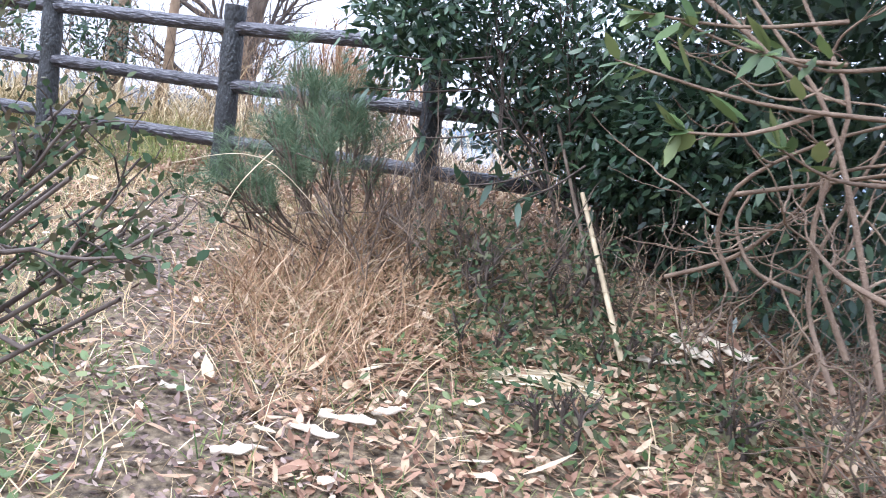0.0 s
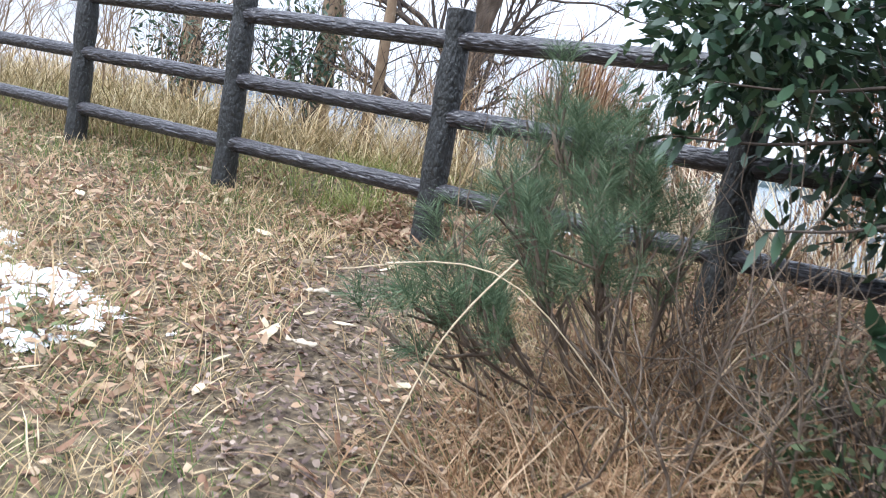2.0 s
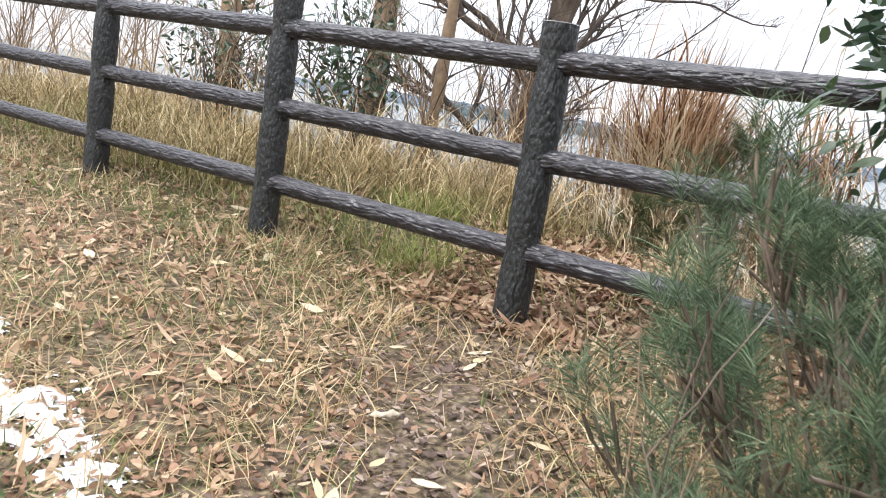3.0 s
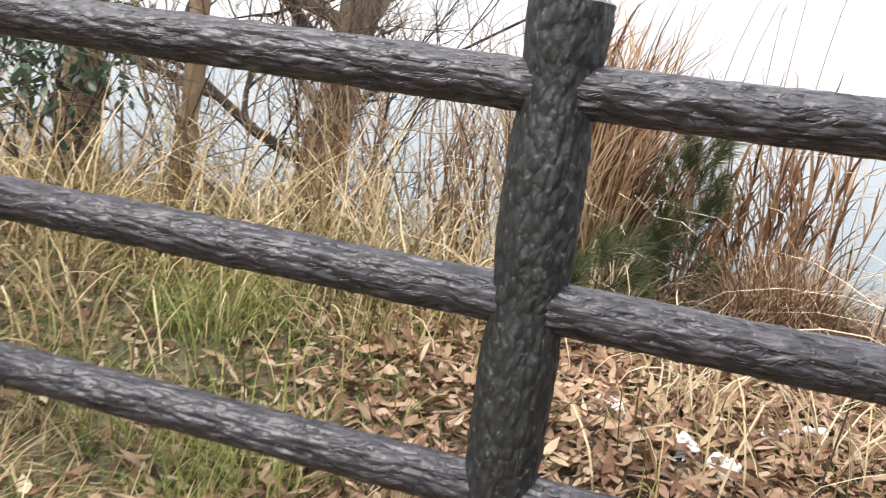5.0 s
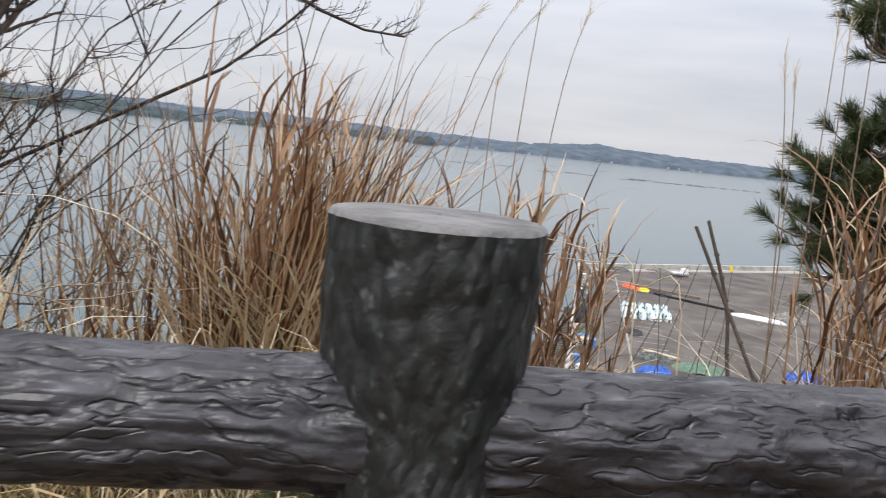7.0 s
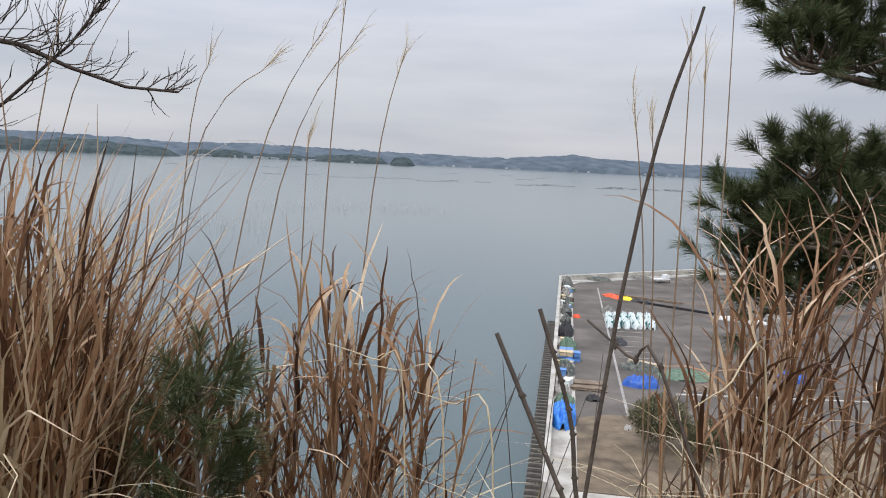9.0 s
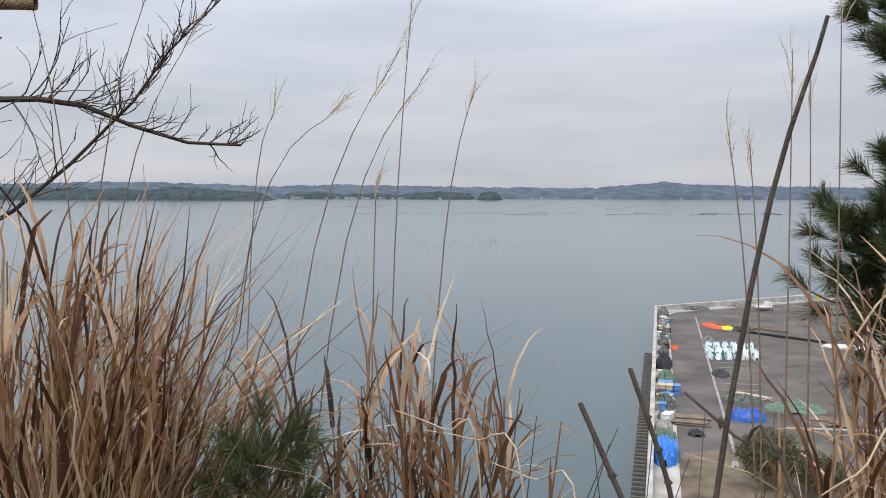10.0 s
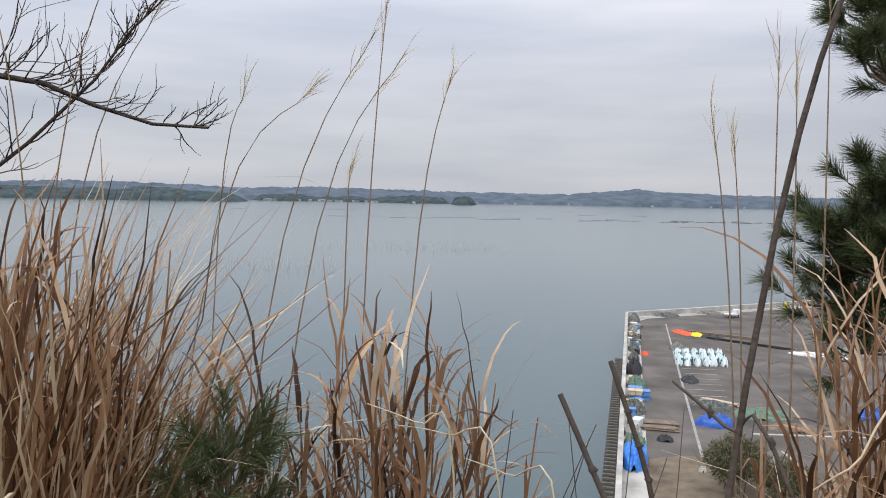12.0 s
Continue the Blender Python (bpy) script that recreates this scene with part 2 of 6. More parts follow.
M_YOUNGNEEDLE = mat("young_pine_needles", even((0.032, 0.055, 0.030), (0.068, 0.108, 0.058), (0.115, 0.165, 0.09), (0.20, 0.25, 0.15)), 0.6, 9, 0.8, 0.2, 0.0, 60, 0.2, 0.2)
M_BARK = mat("bark", even((0.04, 0.03, 0.024), (0.09, 0.068, 0.05), (0.16, 0.125, 0.095), (0.24, 0.20, 0.16)), 0.9, 14, 0.3, 0.7, 0.8, 60, 0.2, stretch=(1, 1, 0.35))
M_TWIG = mat("twig_bark", even((0.035, 0.026, 0.022), (0.07, 0.055, 0.045), (0.13, 0.105, 0.085)), 0.85, 20, 0.6, 0.4, 0.4, 120, 0.25)
M_VINE = mat("dry_vine_bark", even((0.13, 0.09, 0.06), (0.24, 0.17, 0.11), (0.36, 0.28, 0.19)), 0.85, 20, 0.6, 0.4, 0.5, 120, 0.2)
M_OLDVINE = mat("old_vine_bark", even((0.07, 0.05, 0.035), (0.14, 0.10, 0.07), (0.24, 0.18, 0.125)), 0.9, 20, 0.5, 0.5, 0.6, 120, 0.2)
M_DEADWOOD = mat("bleached_wood", even((0.30, 0.24, 0.17), (0.48, 0.41, 0.31), (0.62, 0.56, 0.46)), 0.8, 20, 0.4, 0.5, 0.5, 90, 0.25, stretch=(1, 1, 0.3))
M_CANE = mat("dead_cane", even((0.20, 0.155, 0.095), (0.33, 0.265, 0.165), (0.46, 0.38, 0.26)), 0.7, 16, 0.3, 0.7, 0.4, 90, 0.3, stretch=(1, 1, 0.3))
M_SNOW = mat("old_snow", even((0.70, 0.72, 0.76), (0.80, 0.82, 0.85), (0.88, 0.89, 0.90)), 0.6, 30, 0.0, 1.0, 0.6, 140, 0.3)
M_DARKPINE = mat("dark_far_pine", even((0.04, 0.05, 0.02), (0.075, 0.08, 0.035), (0.12, 0.11, 0.055), (0.17, 0.14, 0.08)), 0.7, 3, 0.8, 0.2, 0.0, 60, 0.3, 0.1)
M_TUFT = mat("yellow_green_grass", even((0.08, 0.11, 0.03), (0.18, 0.22, 0.06), (0.30, 0.32, 0.10), (0.42, 0.38, 0.17)), 0.65, 10, 0.8, 0.2, 0.0, 80, 0.3, 0.3)
M_HERB = mat("herb_leaf", even((0.03, 0.055, 0.018), (0.06, 0.10, 0.03), (0.11, 0.155, 0.05), (0.17, 0.19, 0.07)), 0.5, 9, 0.8, 0.2, 0.0, 60, 0.4, 0.25)
M_POSTTOP = mat("bare_concrete_top", even((0.10, 0.098, 0.097), (0.165, 0.16, 0.157), (0.23, 0.225, 0.22)), 0.85, 30, 0.0, 1.0, 0.5, 150, 0.3)
M_CONCRETE = mat("quay_concrete", even((0.26, 0.25, 0.22), (0.38, 0.365, 0.33), (0.48, 0.465, 0.43)), 0.9, 0.7, 0.0, 1.0, 0.3, 20, 0.2)
M_ASPHALT = mat("worn_asphalt", even((0.066, 0.059, 0.053), (0.094, 0.084, 0.075), (0.118, 0.105, 0.094), (0.155, 0.138, 0.123)), 0.9, 0.25, 0.0, 1.0, 0.3, 12, 0.2)
M_LINE = mat("road_paint", even((0.22, 0.21, 0.195), (0.36, 0.35, 0.33)), 0.8, 2, 0.0, 1.0, 0.0)
M_DRYLOT = mat("dry_lot_soil", even((0.085, 0.067, 0.049), (0.145, 0.115, 0.082), (0.20, 0.16, 0.112)), 0.95, 0.8, 0.0, 1.0, 0.5, 10, 0.2)
M_TARP = mat("blue_tarpaulin", even((0.015, 0.10, 0.42), (0.03, 0.19, 0.62), (0.07, 0.30, 0.75)), 0.45, 3, 0.0, 1.0, 0.4, 8, 0.5)
M_TARPDARK = mat("dark_blue_tarpaulin", even((0.012, 0.07, 0.34), (0.025, 0.12, 0.48)), 0.45, 3, 0.0, 1.0, 0.4, 8, 0.5)
M_FLOAT = mat("weathered_white_float", even((0.42, 0.50, 0.50), (0.62, 0.68, 0.68), (0.78, 0.80, 0.80)), 0.6, 1.5, 0.3, 0.7, 0.3, 9, 0.4)
M_FLOATTIE = mat("teal_net", even((0.02, 0.10, 0.10), (0.05, 0.19, 0.18)), 0.7, 3, 0.3, 0.7, 0.0)
M_NET = mat("heaped_net", even((0.03, 0.04, 0.04), (0.10, 0.11, 0.10), (0.22, 0.21, 0.19), (0.38, 0.36, 0.33)), 0.9, 4, 0.5, 0.6, 0.6, 10, 0.2)
M_NETGREEN = mat("green_net", even((0.05, 0.10, 0.07), (0.13, 0.19, 0.14), (0.22, 0.26, 0.20)), 0.9, 4, 0.5, 0.6, 0.6, 10, 0.2)
M_BLACK = mat("black_sheet", even((0.012, 0.012, 0.014), (0.03, 0.03, 0.033)), 0.6, 3, 0.2, 0.8, 0.4, 8, 0.4)
M_ORANGE = mat("orange_sheet", even((0.60, 0.07, 0.03), (0.75, 0.13, 0.05)), 0.6, 2, 0.3, 0.7, 0.3, 8, 0.3)
M_YELLOW = mat("yellow_sheet", even((0.65, 0.50, 0.02), (0.8, 0.65, 0.05)), 0.6, 2, 0.3, 0.7, 0.3, 8, 0.3)
M_CRATE = mat("plastic_crate", even((0.08, 0.18, 0.42), (0.12, 0.26, 0.55)), 0.5, 2, 0.4, 0.6, 0.0)
M_CRATETAN = mat("tan_crate", even((0.45, 0.36, 0.22), (0.55, 0.45, 0.3)), 0.6, 2, 0.4, 0.6, 0.0)
M_TIMBER = mat("weathered_timber", even((0.10, 0.075, 0.055), (0.19, 0.15, 0.115), (0.28, 0.23, 0.18)), 0.9, 3, 0.5, 0.5, 0.3, 20, 0.2)
M_BOATWHITE = mat("boat_gelcoat", even((0.60, 0.62, 0.63), (0.74, 0.75, 0.75)), 0.4, 2, 0.0, 1.0, 0.0, 10, 0.5)
M_PILE = mat("steel_sheet_pile", even((0.05, 0.05, 0.045), (0.10, 0.095, 0.085), (0.17, 0.155, 0.135)), 0.85, 1.2, 0.3, 0.7, 0.4, 10, 0.3)
# distance haze is mixed into the base colours of hills and islands
M_FARHILL = mat("hazed_far_hills", even((0.070, 0.090, 0.112), (0.095, 0.120, 0.146), (0.125, 0.150, 0.178)), 1.0, 0.02, 0.0, 1.0, 0.0, 1, 0.0)
M_MIDISLE = mat("hazed_wooded_island", even((0.035, 0.050, 0.054), (0.056, 0.074, 0.078), (0.080, 0.098, 0.102)), 1.0, 0.06, 0.0, 1.0, 0.0, 1, 0.0)
M_HOUSE = mat("far_house_wall", even((0.20, 0.21, 0.22), (0.32, 0.33, 0.34), (0.48, 0.48, 0.48)), 0.8, 1, 1.0, 0.0, 0.0, by_object=True)
M_ROOF = mat("far_house_roof", even((0.12, 0.14, 0.17), (0.22, 0.24, 0.28)), 0.8, 1, 1.0, 0.0, 0.0, by_object=True)
M_RAFT = mat("raft_timber", even((0.13, 0.14, 0.15), (0.20, 0.21, 0.22)), 0.9, 1, 1.0, 0.0, 0.0, by_object=True)
M_ROCK = mat("pale_rock", even((0.28, 0.27, 0.25), (0.45, 0.44, 0.41), (0.58, 0.57, 0.54)), 0.9, 2, 0.3, 0.7, 0.6, 8, 0.2)


def bark_cast(name, dark, mid, pale, cells, warp, rough, deep, flecks, creases):
    """Concrete cast in the shape of bark: plates between shade-darkened grooves, with pale flecks."""
    m = bpy.data.materials.new(name)
    m.use_nodes = True
    nt = m.node_tree
    p = nt.nodes["Principled BSDF"]
    p.inputs["Roughness"].default_value = rough
    p.inputs["Specular IOR Level"].default_value = 0.5
    tc = nt.nodes.new("ShaderNodeTexCoord")
    nz = nt.nodes.new("ShaderNodeTexNoise")
    nz.inputs["Scale"].default_value = 14
    nz.inputs["Detail"].default_value = 3
    nt.links.new(tc.outputs["Object"], nz.inputs[0])
    mid_ = nt.nodes.new("ShaderNodeVectorMath")
    mid_.operation = 'SUBTRACT'
    mid_.inputs[1].default_value = (0.5, 0.5, 0.5)
    nt.links.new(nz.outputs["Color"], mid_.inputs[0])
    wr = nt.nodes.new("ShaderNodeVectorMath")
    wr.operation = 'MULTIPLY_ADD'
    wr.inputs[1].default_value = (warp, warp, warp)
    nt.links.new(mid_.outputs[0], wr.inputs[0])
    nt.links.new(tc.outputs["Object"], wr.inputs[2])
    mp = nt.nodes.new("ShaderNodeMapping")
    mp.inputs["Scale"].default_value = cells
    nt.links.new(wr.outputs[0], mp.inputs[0])
    vo = nt.nodes.new("ShaderNodeTexVoronoi")
    vo.feature = 'SMOOTH_F1'
    vo.inputs["Scale"].default_value = 1.0
    vo.inputs["Smoothness"].default_value = 0.35
    nt.links.new(mp.outputs[0], vo.inputs["Vector"])
    fine = nt.nodes.new("ShaderNodeTexNoise")
    fine.inputs["Scale"].default_value = 130
    fine.inputs["Detail"].default_value = 4
    nt.links.new(tc.outputs["Object"], fine.inputs[0])
    # narrow creases that run along the grain
    run = nt.nodes.new("ShaderNodeMapping")
    run.inputs["Scale"].default_value = tuple(c * 0.85 for c in cells)
    nt.links.new(wr.outputs[0], run.inputs[0])
    cr = nt.nodes.new("ShaderNodeTexNoise")
    cr.inputs["Scale"].default_value = 1.0
    cr.inputs["Detail"].default_value = 2
    nt.links.new(run.outputs[0], cr.inputs[0])
    off = nt.nodes.new("ShaderNodeMath")
    off.operation = 'SUBTRACT'
    off.inputs[1].default_value = 0.5
    nt.links.new(cr.outputs[0], off.inputs[0])
    size = nt.nodes.new("ShaderNodeMath")
    size.operation = 'ABSOLUTE'
    nt.links.new(off.outputs[0], size.inputs[0])
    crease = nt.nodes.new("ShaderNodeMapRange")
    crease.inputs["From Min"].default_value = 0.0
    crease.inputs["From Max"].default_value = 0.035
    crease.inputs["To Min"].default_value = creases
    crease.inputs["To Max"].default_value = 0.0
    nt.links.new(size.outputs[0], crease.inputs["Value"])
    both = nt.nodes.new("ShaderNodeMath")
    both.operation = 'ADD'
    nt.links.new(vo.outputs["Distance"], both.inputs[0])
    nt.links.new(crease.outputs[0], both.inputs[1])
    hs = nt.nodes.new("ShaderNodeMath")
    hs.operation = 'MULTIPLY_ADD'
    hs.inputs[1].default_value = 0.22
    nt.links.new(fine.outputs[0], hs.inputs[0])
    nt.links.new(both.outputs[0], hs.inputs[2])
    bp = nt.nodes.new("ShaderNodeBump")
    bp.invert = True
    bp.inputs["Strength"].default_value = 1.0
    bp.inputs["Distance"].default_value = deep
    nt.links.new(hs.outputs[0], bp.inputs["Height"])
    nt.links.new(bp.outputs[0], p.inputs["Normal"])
    # deeper is darker: the ramp puts the grooves' shade into the colour
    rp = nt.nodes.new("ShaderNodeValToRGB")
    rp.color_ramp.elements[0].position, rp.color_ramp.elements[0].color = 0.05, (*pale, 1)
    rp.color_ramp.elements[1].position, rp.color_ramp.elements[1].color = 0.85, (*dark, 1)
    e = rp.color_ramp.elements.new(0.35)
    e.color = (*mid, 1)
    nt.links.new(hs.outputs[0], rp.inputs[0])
    fl = nt.nodes.new("ShaderNodeTexNoise")
    fl.inputs["Scale"].default_value = 75
    fl.inputs["Detail"].default_value = 3
    nt.links.new(tc.outputs["Object"], fl.inputs[0])
    fr = nt.nodes.new("ShaderNodeMapRange")
    fr.inputs["From Min"].default_value = 0.60
    fr.inputs["From Max"].default_value = 0.74
    fr.inputs["To Max"].default_value = flecks
    nt.links.new(fl.outputs[0], fr.inputs["Value"])
    mx = nt.nodes.new("ShaderNodeMix")
    mx.data_type = 'RGBA'
    mx.inputs[7].default_value = (0.16, 0.175, 0.17, 1)
    nt.links.new(fr.outputs[0], mx.inputs[0])
    nt.links.new(rp.outputs[0], mx.inputs[6])
    nt.links.new(mx.outputs[2], p.inputs["Base Color"])
    return m


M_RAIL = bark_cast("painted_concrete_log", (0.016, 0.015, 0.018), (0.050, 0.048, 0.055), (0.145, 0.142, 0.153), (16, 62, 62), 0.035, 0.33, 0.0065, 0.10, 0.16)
M_POST = bark_cast("groove_shaded_concrete", (0.010, 0.011, 0.011), (0.020, 0.022, 0.022), (0.036, 0.040, 0.039), (80, 80, 34), 0.03, 0.55, 0.0060, 0.6, 0.03)


def water_material():
    m = bpy.data.materials.new("bay_water")
    m.use_nodes = True
    nt = m.node_tree
    p = nt.nodes["Principled BSDF"]
    p.inputs["Base Color"].default_value = (0.054, 0.087, 0.093, 1)
    p.inputs["Roughness"].default_value = 0.14
    p.inputs["IOR"].default_value = 1.33
    tc = nt.nodes.new("ShaderNodeTexCoord")
    fine = nt.nodes.new("ShaderNodeTexNoise")
    fine.inputs["Scale"].default_value = 0.9
    fine.inputs["Detail"].default_value = 3
    wide = nt.nodes.new("ShaderNodeTexNoise")
    wide.inputs["Scale"].default_value = 0.03
    wide.inputs["Detail"].default_value = 2
    mp = nt.nodes.new("ShaderNodeMapping")
    mp.inputs["Scale"].default_value = (0.6, 1.6, 1)
    nt.links.new(tc.outputs["Object"], mp.inputs[0])
    nt.links.new(mp.outputs[0], fine.inputs[0])
    nt.links.new(mp.outputs[0], wide.inputs[0])
    mul = nt.nodes.new("ShaderNodeMath")
    mul.operation = 'MULTIPLY'
    nt.links.new(fine.outputs[0], mul.inputs[0])
    nt.links.new(wide.outputs[0], mul.inputs[1])
    bp = nt.nodes.new("ShaderNodeBump")
    bp.inputs["Strength"].default_value = 0.25
    bp.inputs["Distance"].default_value = 0.07
    nt.links.new(mul.outputs[0], bp.inputs["Height"])
    nt.links.new(bp.outputs[0], p.inputs["Normal"])
    return m


M_WATER = water_material()

# ---- the lie of the land ----
QO, QU, QV = np.array([15.5, 43.2]), np.array([0.942, -0.3355]), np.array([0.3355, 0.942])
QUAY_Z, SEA_Z = -15.4, -17.4


def quay(u, v):
    p = QO + QU * u + QV * v
    return float(p[0]), float(p[1])


def edge_y(x):
    """Where the hilltop breaks off towards the sea."""
    return 1.95 + 0.35 * (vnoise(np.asarray(x) * 0.9 + 40, 3.3) - 0.5) - 0.05 * np.asarray(x)


def ground_z(x, y):
    x, y = np.broadcast_arrays(np.asarray(x, float), np.asarray(y, float))
    back = -0.11 * 6 - 0.02 * (np.clip(-y, 6, 60) - 6)
    near = np.where(y < -6, back, np.where(y < 0, 0.11 * y, 0.17 * np.minimum(y, 0.8)))
    top = 0.05 + near - 0.02 * np.clip(x, -30, 30)
    top = top + 0.10 * (fbm(x * 0.55, y * 0.55) - 0.5) + 0.035 * (fbm(x * 3.1, y * 3.1, 4.0, 3) - 0.5)
    top = top + np.clip((np.abs(x) + np.abs(y) - 12) / 60, 0, 1) * 2.5 * (fbm(x * 0.04, y * 0.04) - 0.5)
    u = (x - QO[0]) * QU[0] + (y - QO[1]) * QU[1]
    v = (x - QO[0]) * QV[0] + (y - QO[1]) * QV[1]
    land = 1 / (1 + np.exp(-np.clip((u - 1.0) * 1.2, -40, 40))) / (1 + np.exp(np.clip((v - 9) * 1.0, -40, 40)))
    low = -21.0 + land * (21.0 + QUAY_Z - 0.12)
    e = edge_y(x)
    s = np.clip((y - e) / 11.0, 0, 1)
    fall = np.where(y > e, 1 - (1 - s) ** 1.5, 0)
    return top * (1 - fall) + low * fall + fall * (1 - fall) * 2.2 * (fbm(x * 0.5, y * 0.5, 9.0) - 0.5)


def axis_steps(a, b, step, far_a, far_b, grow=1.28):
    core = list(np.arange(a, b, step))
    lo, hi, s, t = [], [], step, step
    p = a
    while p > far_a:
        s *= grow
        p -= s
        lo.append(p)
    p = core[-1]
    while p < far_b:
        t *= grow
        p += t
        hi.append(p)
    return np.array(lo[::-1] + core + hi)


def grid_mesh(name, xs, ys, Z, material):
    X, Y = np.meshgrid(xs, ys)
    V = np.stack([X, Y, Z], -1).reshape(-1, 3)
    idx = np.arange(len(V)).reshape(len(ys), len(xs))
    F = np.stack([idx[:-1, :-1], idx[:-1, 1:], idx[1:, 1:], idx[1:, :-1]], -1).reshape(-1, 4)
    return mesh_of(name, V, F, material, True)


gx = axis_steps(-6, 6.5, 0.09, -4500, 4500)
gy = np.concatenate([axis_steps(-7, 2.4, 0.09, -4500, 2.4)[:-1], np.arange(2.5, 60, 0.8), np.array([64, 75, 100, 160, 300, 700, 1500, 3000, 4700])])
ground = tagged(new("ground", grid_mesh("ground", gx, gy, ground_z(*np.meshgrid(gx, gy)), M_SOIL)),
                "brown hilltop soil strewn with dead leaves, falling to the shore", "ground", kind="structure")
wx = np.array([-4800, -1500, -400, -100, 0, 100, 400, 1500, 4800.0])
wy = np.array([4.0, 40, 120, 400, 1500, 4800.0])
water = tagged(new("water", grid_mesh("water", wx, wy, np.full((len(wy), len(wx)), SEA_Z), M_WATER)),
               "calm grey-blue bay water under an overcast sky", "water", kind="structure")

# ---- fence of concrete logs ----
SPAN, FX = 1.43, -0.005


def post_mesh(seed):
    th = np.linspace(0, 2 * np.pi, 72, endpoint=False)
    zs = np.linspace(-0.25, 1.185, 150)
    T, Z = np.meshgrid(th, zs)
    r = np.interp(zs, [-0.25, 0.22, 0.30, 0.34, 0.42, 0.59, 0.66, 0.70, 0.78, 0.93, 1.01, 1.06, 1.11, 1.185], [0.071, 0.069, 0.065, 0.065, 0.069, 0.069, 0.064, 0.064, 0.069, 0.069, 0.062, 0.062, 0.068, 0.070])[:, None]
    cx, sx = np.cos(T), np.sin(T)
    knots = fbm(cx * 3 + seed, sx * 3, Z * 9, 3) - 0.5
    strip = fbm(cx * 6 + seed, sx * 6 + 3, Z * 26, 3) - 0.5
    rough = fbm(cx * 11 + seed, sx * 11, Z * 70, 3) - 0.5
    R = r + 0.007 * knots + 0.005 * strip + 0.006 * rough
    V = np.stack([R * cx, R * sx, Z], -1).reshape(-1, 3)
    idx = np.arange(len(V)).reshape(len(zs), len(th))
    a, b = idx[:-1], idx[1:]
    F = np.stack([a, np.roll(a, -1, 1), np.roll(b, -1, 1), b], -1).reshape(-1, 4)
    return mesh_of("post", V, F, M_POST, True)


def cap_mesh(seed):
    th = np.linspace(0, 2 * np.pi, 72, endpoint=False)
    cx, sx = np.cos(th), np.sin(th)
    rim = 0.070 + 0.007 * (fbm(cx * 3 + seed, sx * 3, np.full(72, 1.185 * 9), 3) - 0.5) + 0.005 * (fbm(cx * 6 + seed, sx * 6 + 3, np.full(72, 1.185 * 26), 3) - 0.5) + 0.006 * (fbm(cx * 11 + seed, sx * 11, np.full(72, 1.185 * 70), 3) - 0.5)
    rings = [(0.998, 0.0), (0.965, 0.0035), (0.5, 0.004), (0.02, 0.004)]
    V = np.concatenate([np.stack([rim * f * cx, rim * f * sx, np.full(72, 1.185 + dz)], -1) for f, dz in rings])
    idx = np.arange(len(V)).reshape(4, 72)
    a, b = idx[:-1], idx[1:]
    F = np.stack([a, np.roll(a, -1, 1), np.roll(b, -1, 1), b], -1).reshape(-1, 4)
    return mesh_of("cap", V, F, M_POSTTOP, True)


def rail_mesh(seed, length):
    th = np.linspace(0, 2 * np.pi, 84, endpoint=False)
    xs = np.linspace(0, length, 300)
    T, X = np.meshgrid(th, xs)
    cx, sx = np.cos(T), np.sin(T)
    wob = fbm(X * 6 + seed, cx * 1.5, sx * 1.5, 2)
    sw = T * 2.0 + 1.6 * (wob - 0.5)
    ridge = np.abs(vnoise(X * 14 + seed, np.cos(sw / 2) * 6.5, np.sin(sw / 2) * 6.5 + 3) - 0.5) * 2
    ridge2 = np.abs(vnoise(X * 24 + seed + 50 + 1.5 * T, cx * 8 + wob, sx * 8) - 0.5) * 2
    fine = fbm(X * 40 + seed, cx * 13, sx * 13, 2) - 0.5
    R = 0.0445 + 0.0045 * (np.sqrt(ridge) - 0.6) + 0.004 * (np.sqrt(ridge2) - 0.6) + 0.002 * fine
    V = np.stack([X, R * cx, R * sx], -1).reshape(-1, 3)
    idx = np.arange(len(V)).reshape(len(xs), len(th))
    a, b = idx[:-1], idx[1:]
    F = np.stack([a, np.roll(a, -1, 1), np.roll(b, -1, 1), b], -1).reshape(-1, 4)
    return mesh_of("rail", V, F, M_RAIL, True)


def fence_z(x):
    return (-0.012 if x < FX else 0.0025) * (x - FX)


def fence_y(x):
    """The line bends a little at the post by the lookout."""
    return (0.0188 if x < FX else -0.0373) * (x - FX)


fence = thing("fence", "dark three-rail fence of concrete moulded like bark-covered logs", "fence", at=(0, 0, 0))
rail_shapes = [rail_mesh(11.3 * k, SPAN) for k in range(5)]
post_shapes = [(post_mesh(5.7 * k), cap_mesh(5.7 * k)) for k in range(3)]
for i in range(-6, 6):
    x = FX + SPAN * i
    pm, cm = post_shapes[i % 3]
    turn = Matrix.Rotation(1.3 * i, 4, 'Z')
    p = part("post", pm, fence, m=Matrix.Translation((x, fence_y(x), fence_z(x))) @ turn)
    part("post_cap", cm, p, "pale worn concrete top")
    if i < 5:
        x1 = x + SPAN
        bend = math.atan2(fence_y(x1) - fence_y(x), SPAN)
        slope = math.atan2(fence_z(x1) - fence_z(x), SPAN)
        for j, h in enumerate((1.047, 0.680, 0.3175)):
            rm = Matrix.Translation((x, fence_y(x) - 0.004, h + fence_z(x))) @ Matrix.Rotation(bend, 4, 'Z') @ Matrix.Rotation(-slope, 4, 'Y')
            part("rail", rail_shapes[(i * 3 + j) % 5], fence, m=rm)

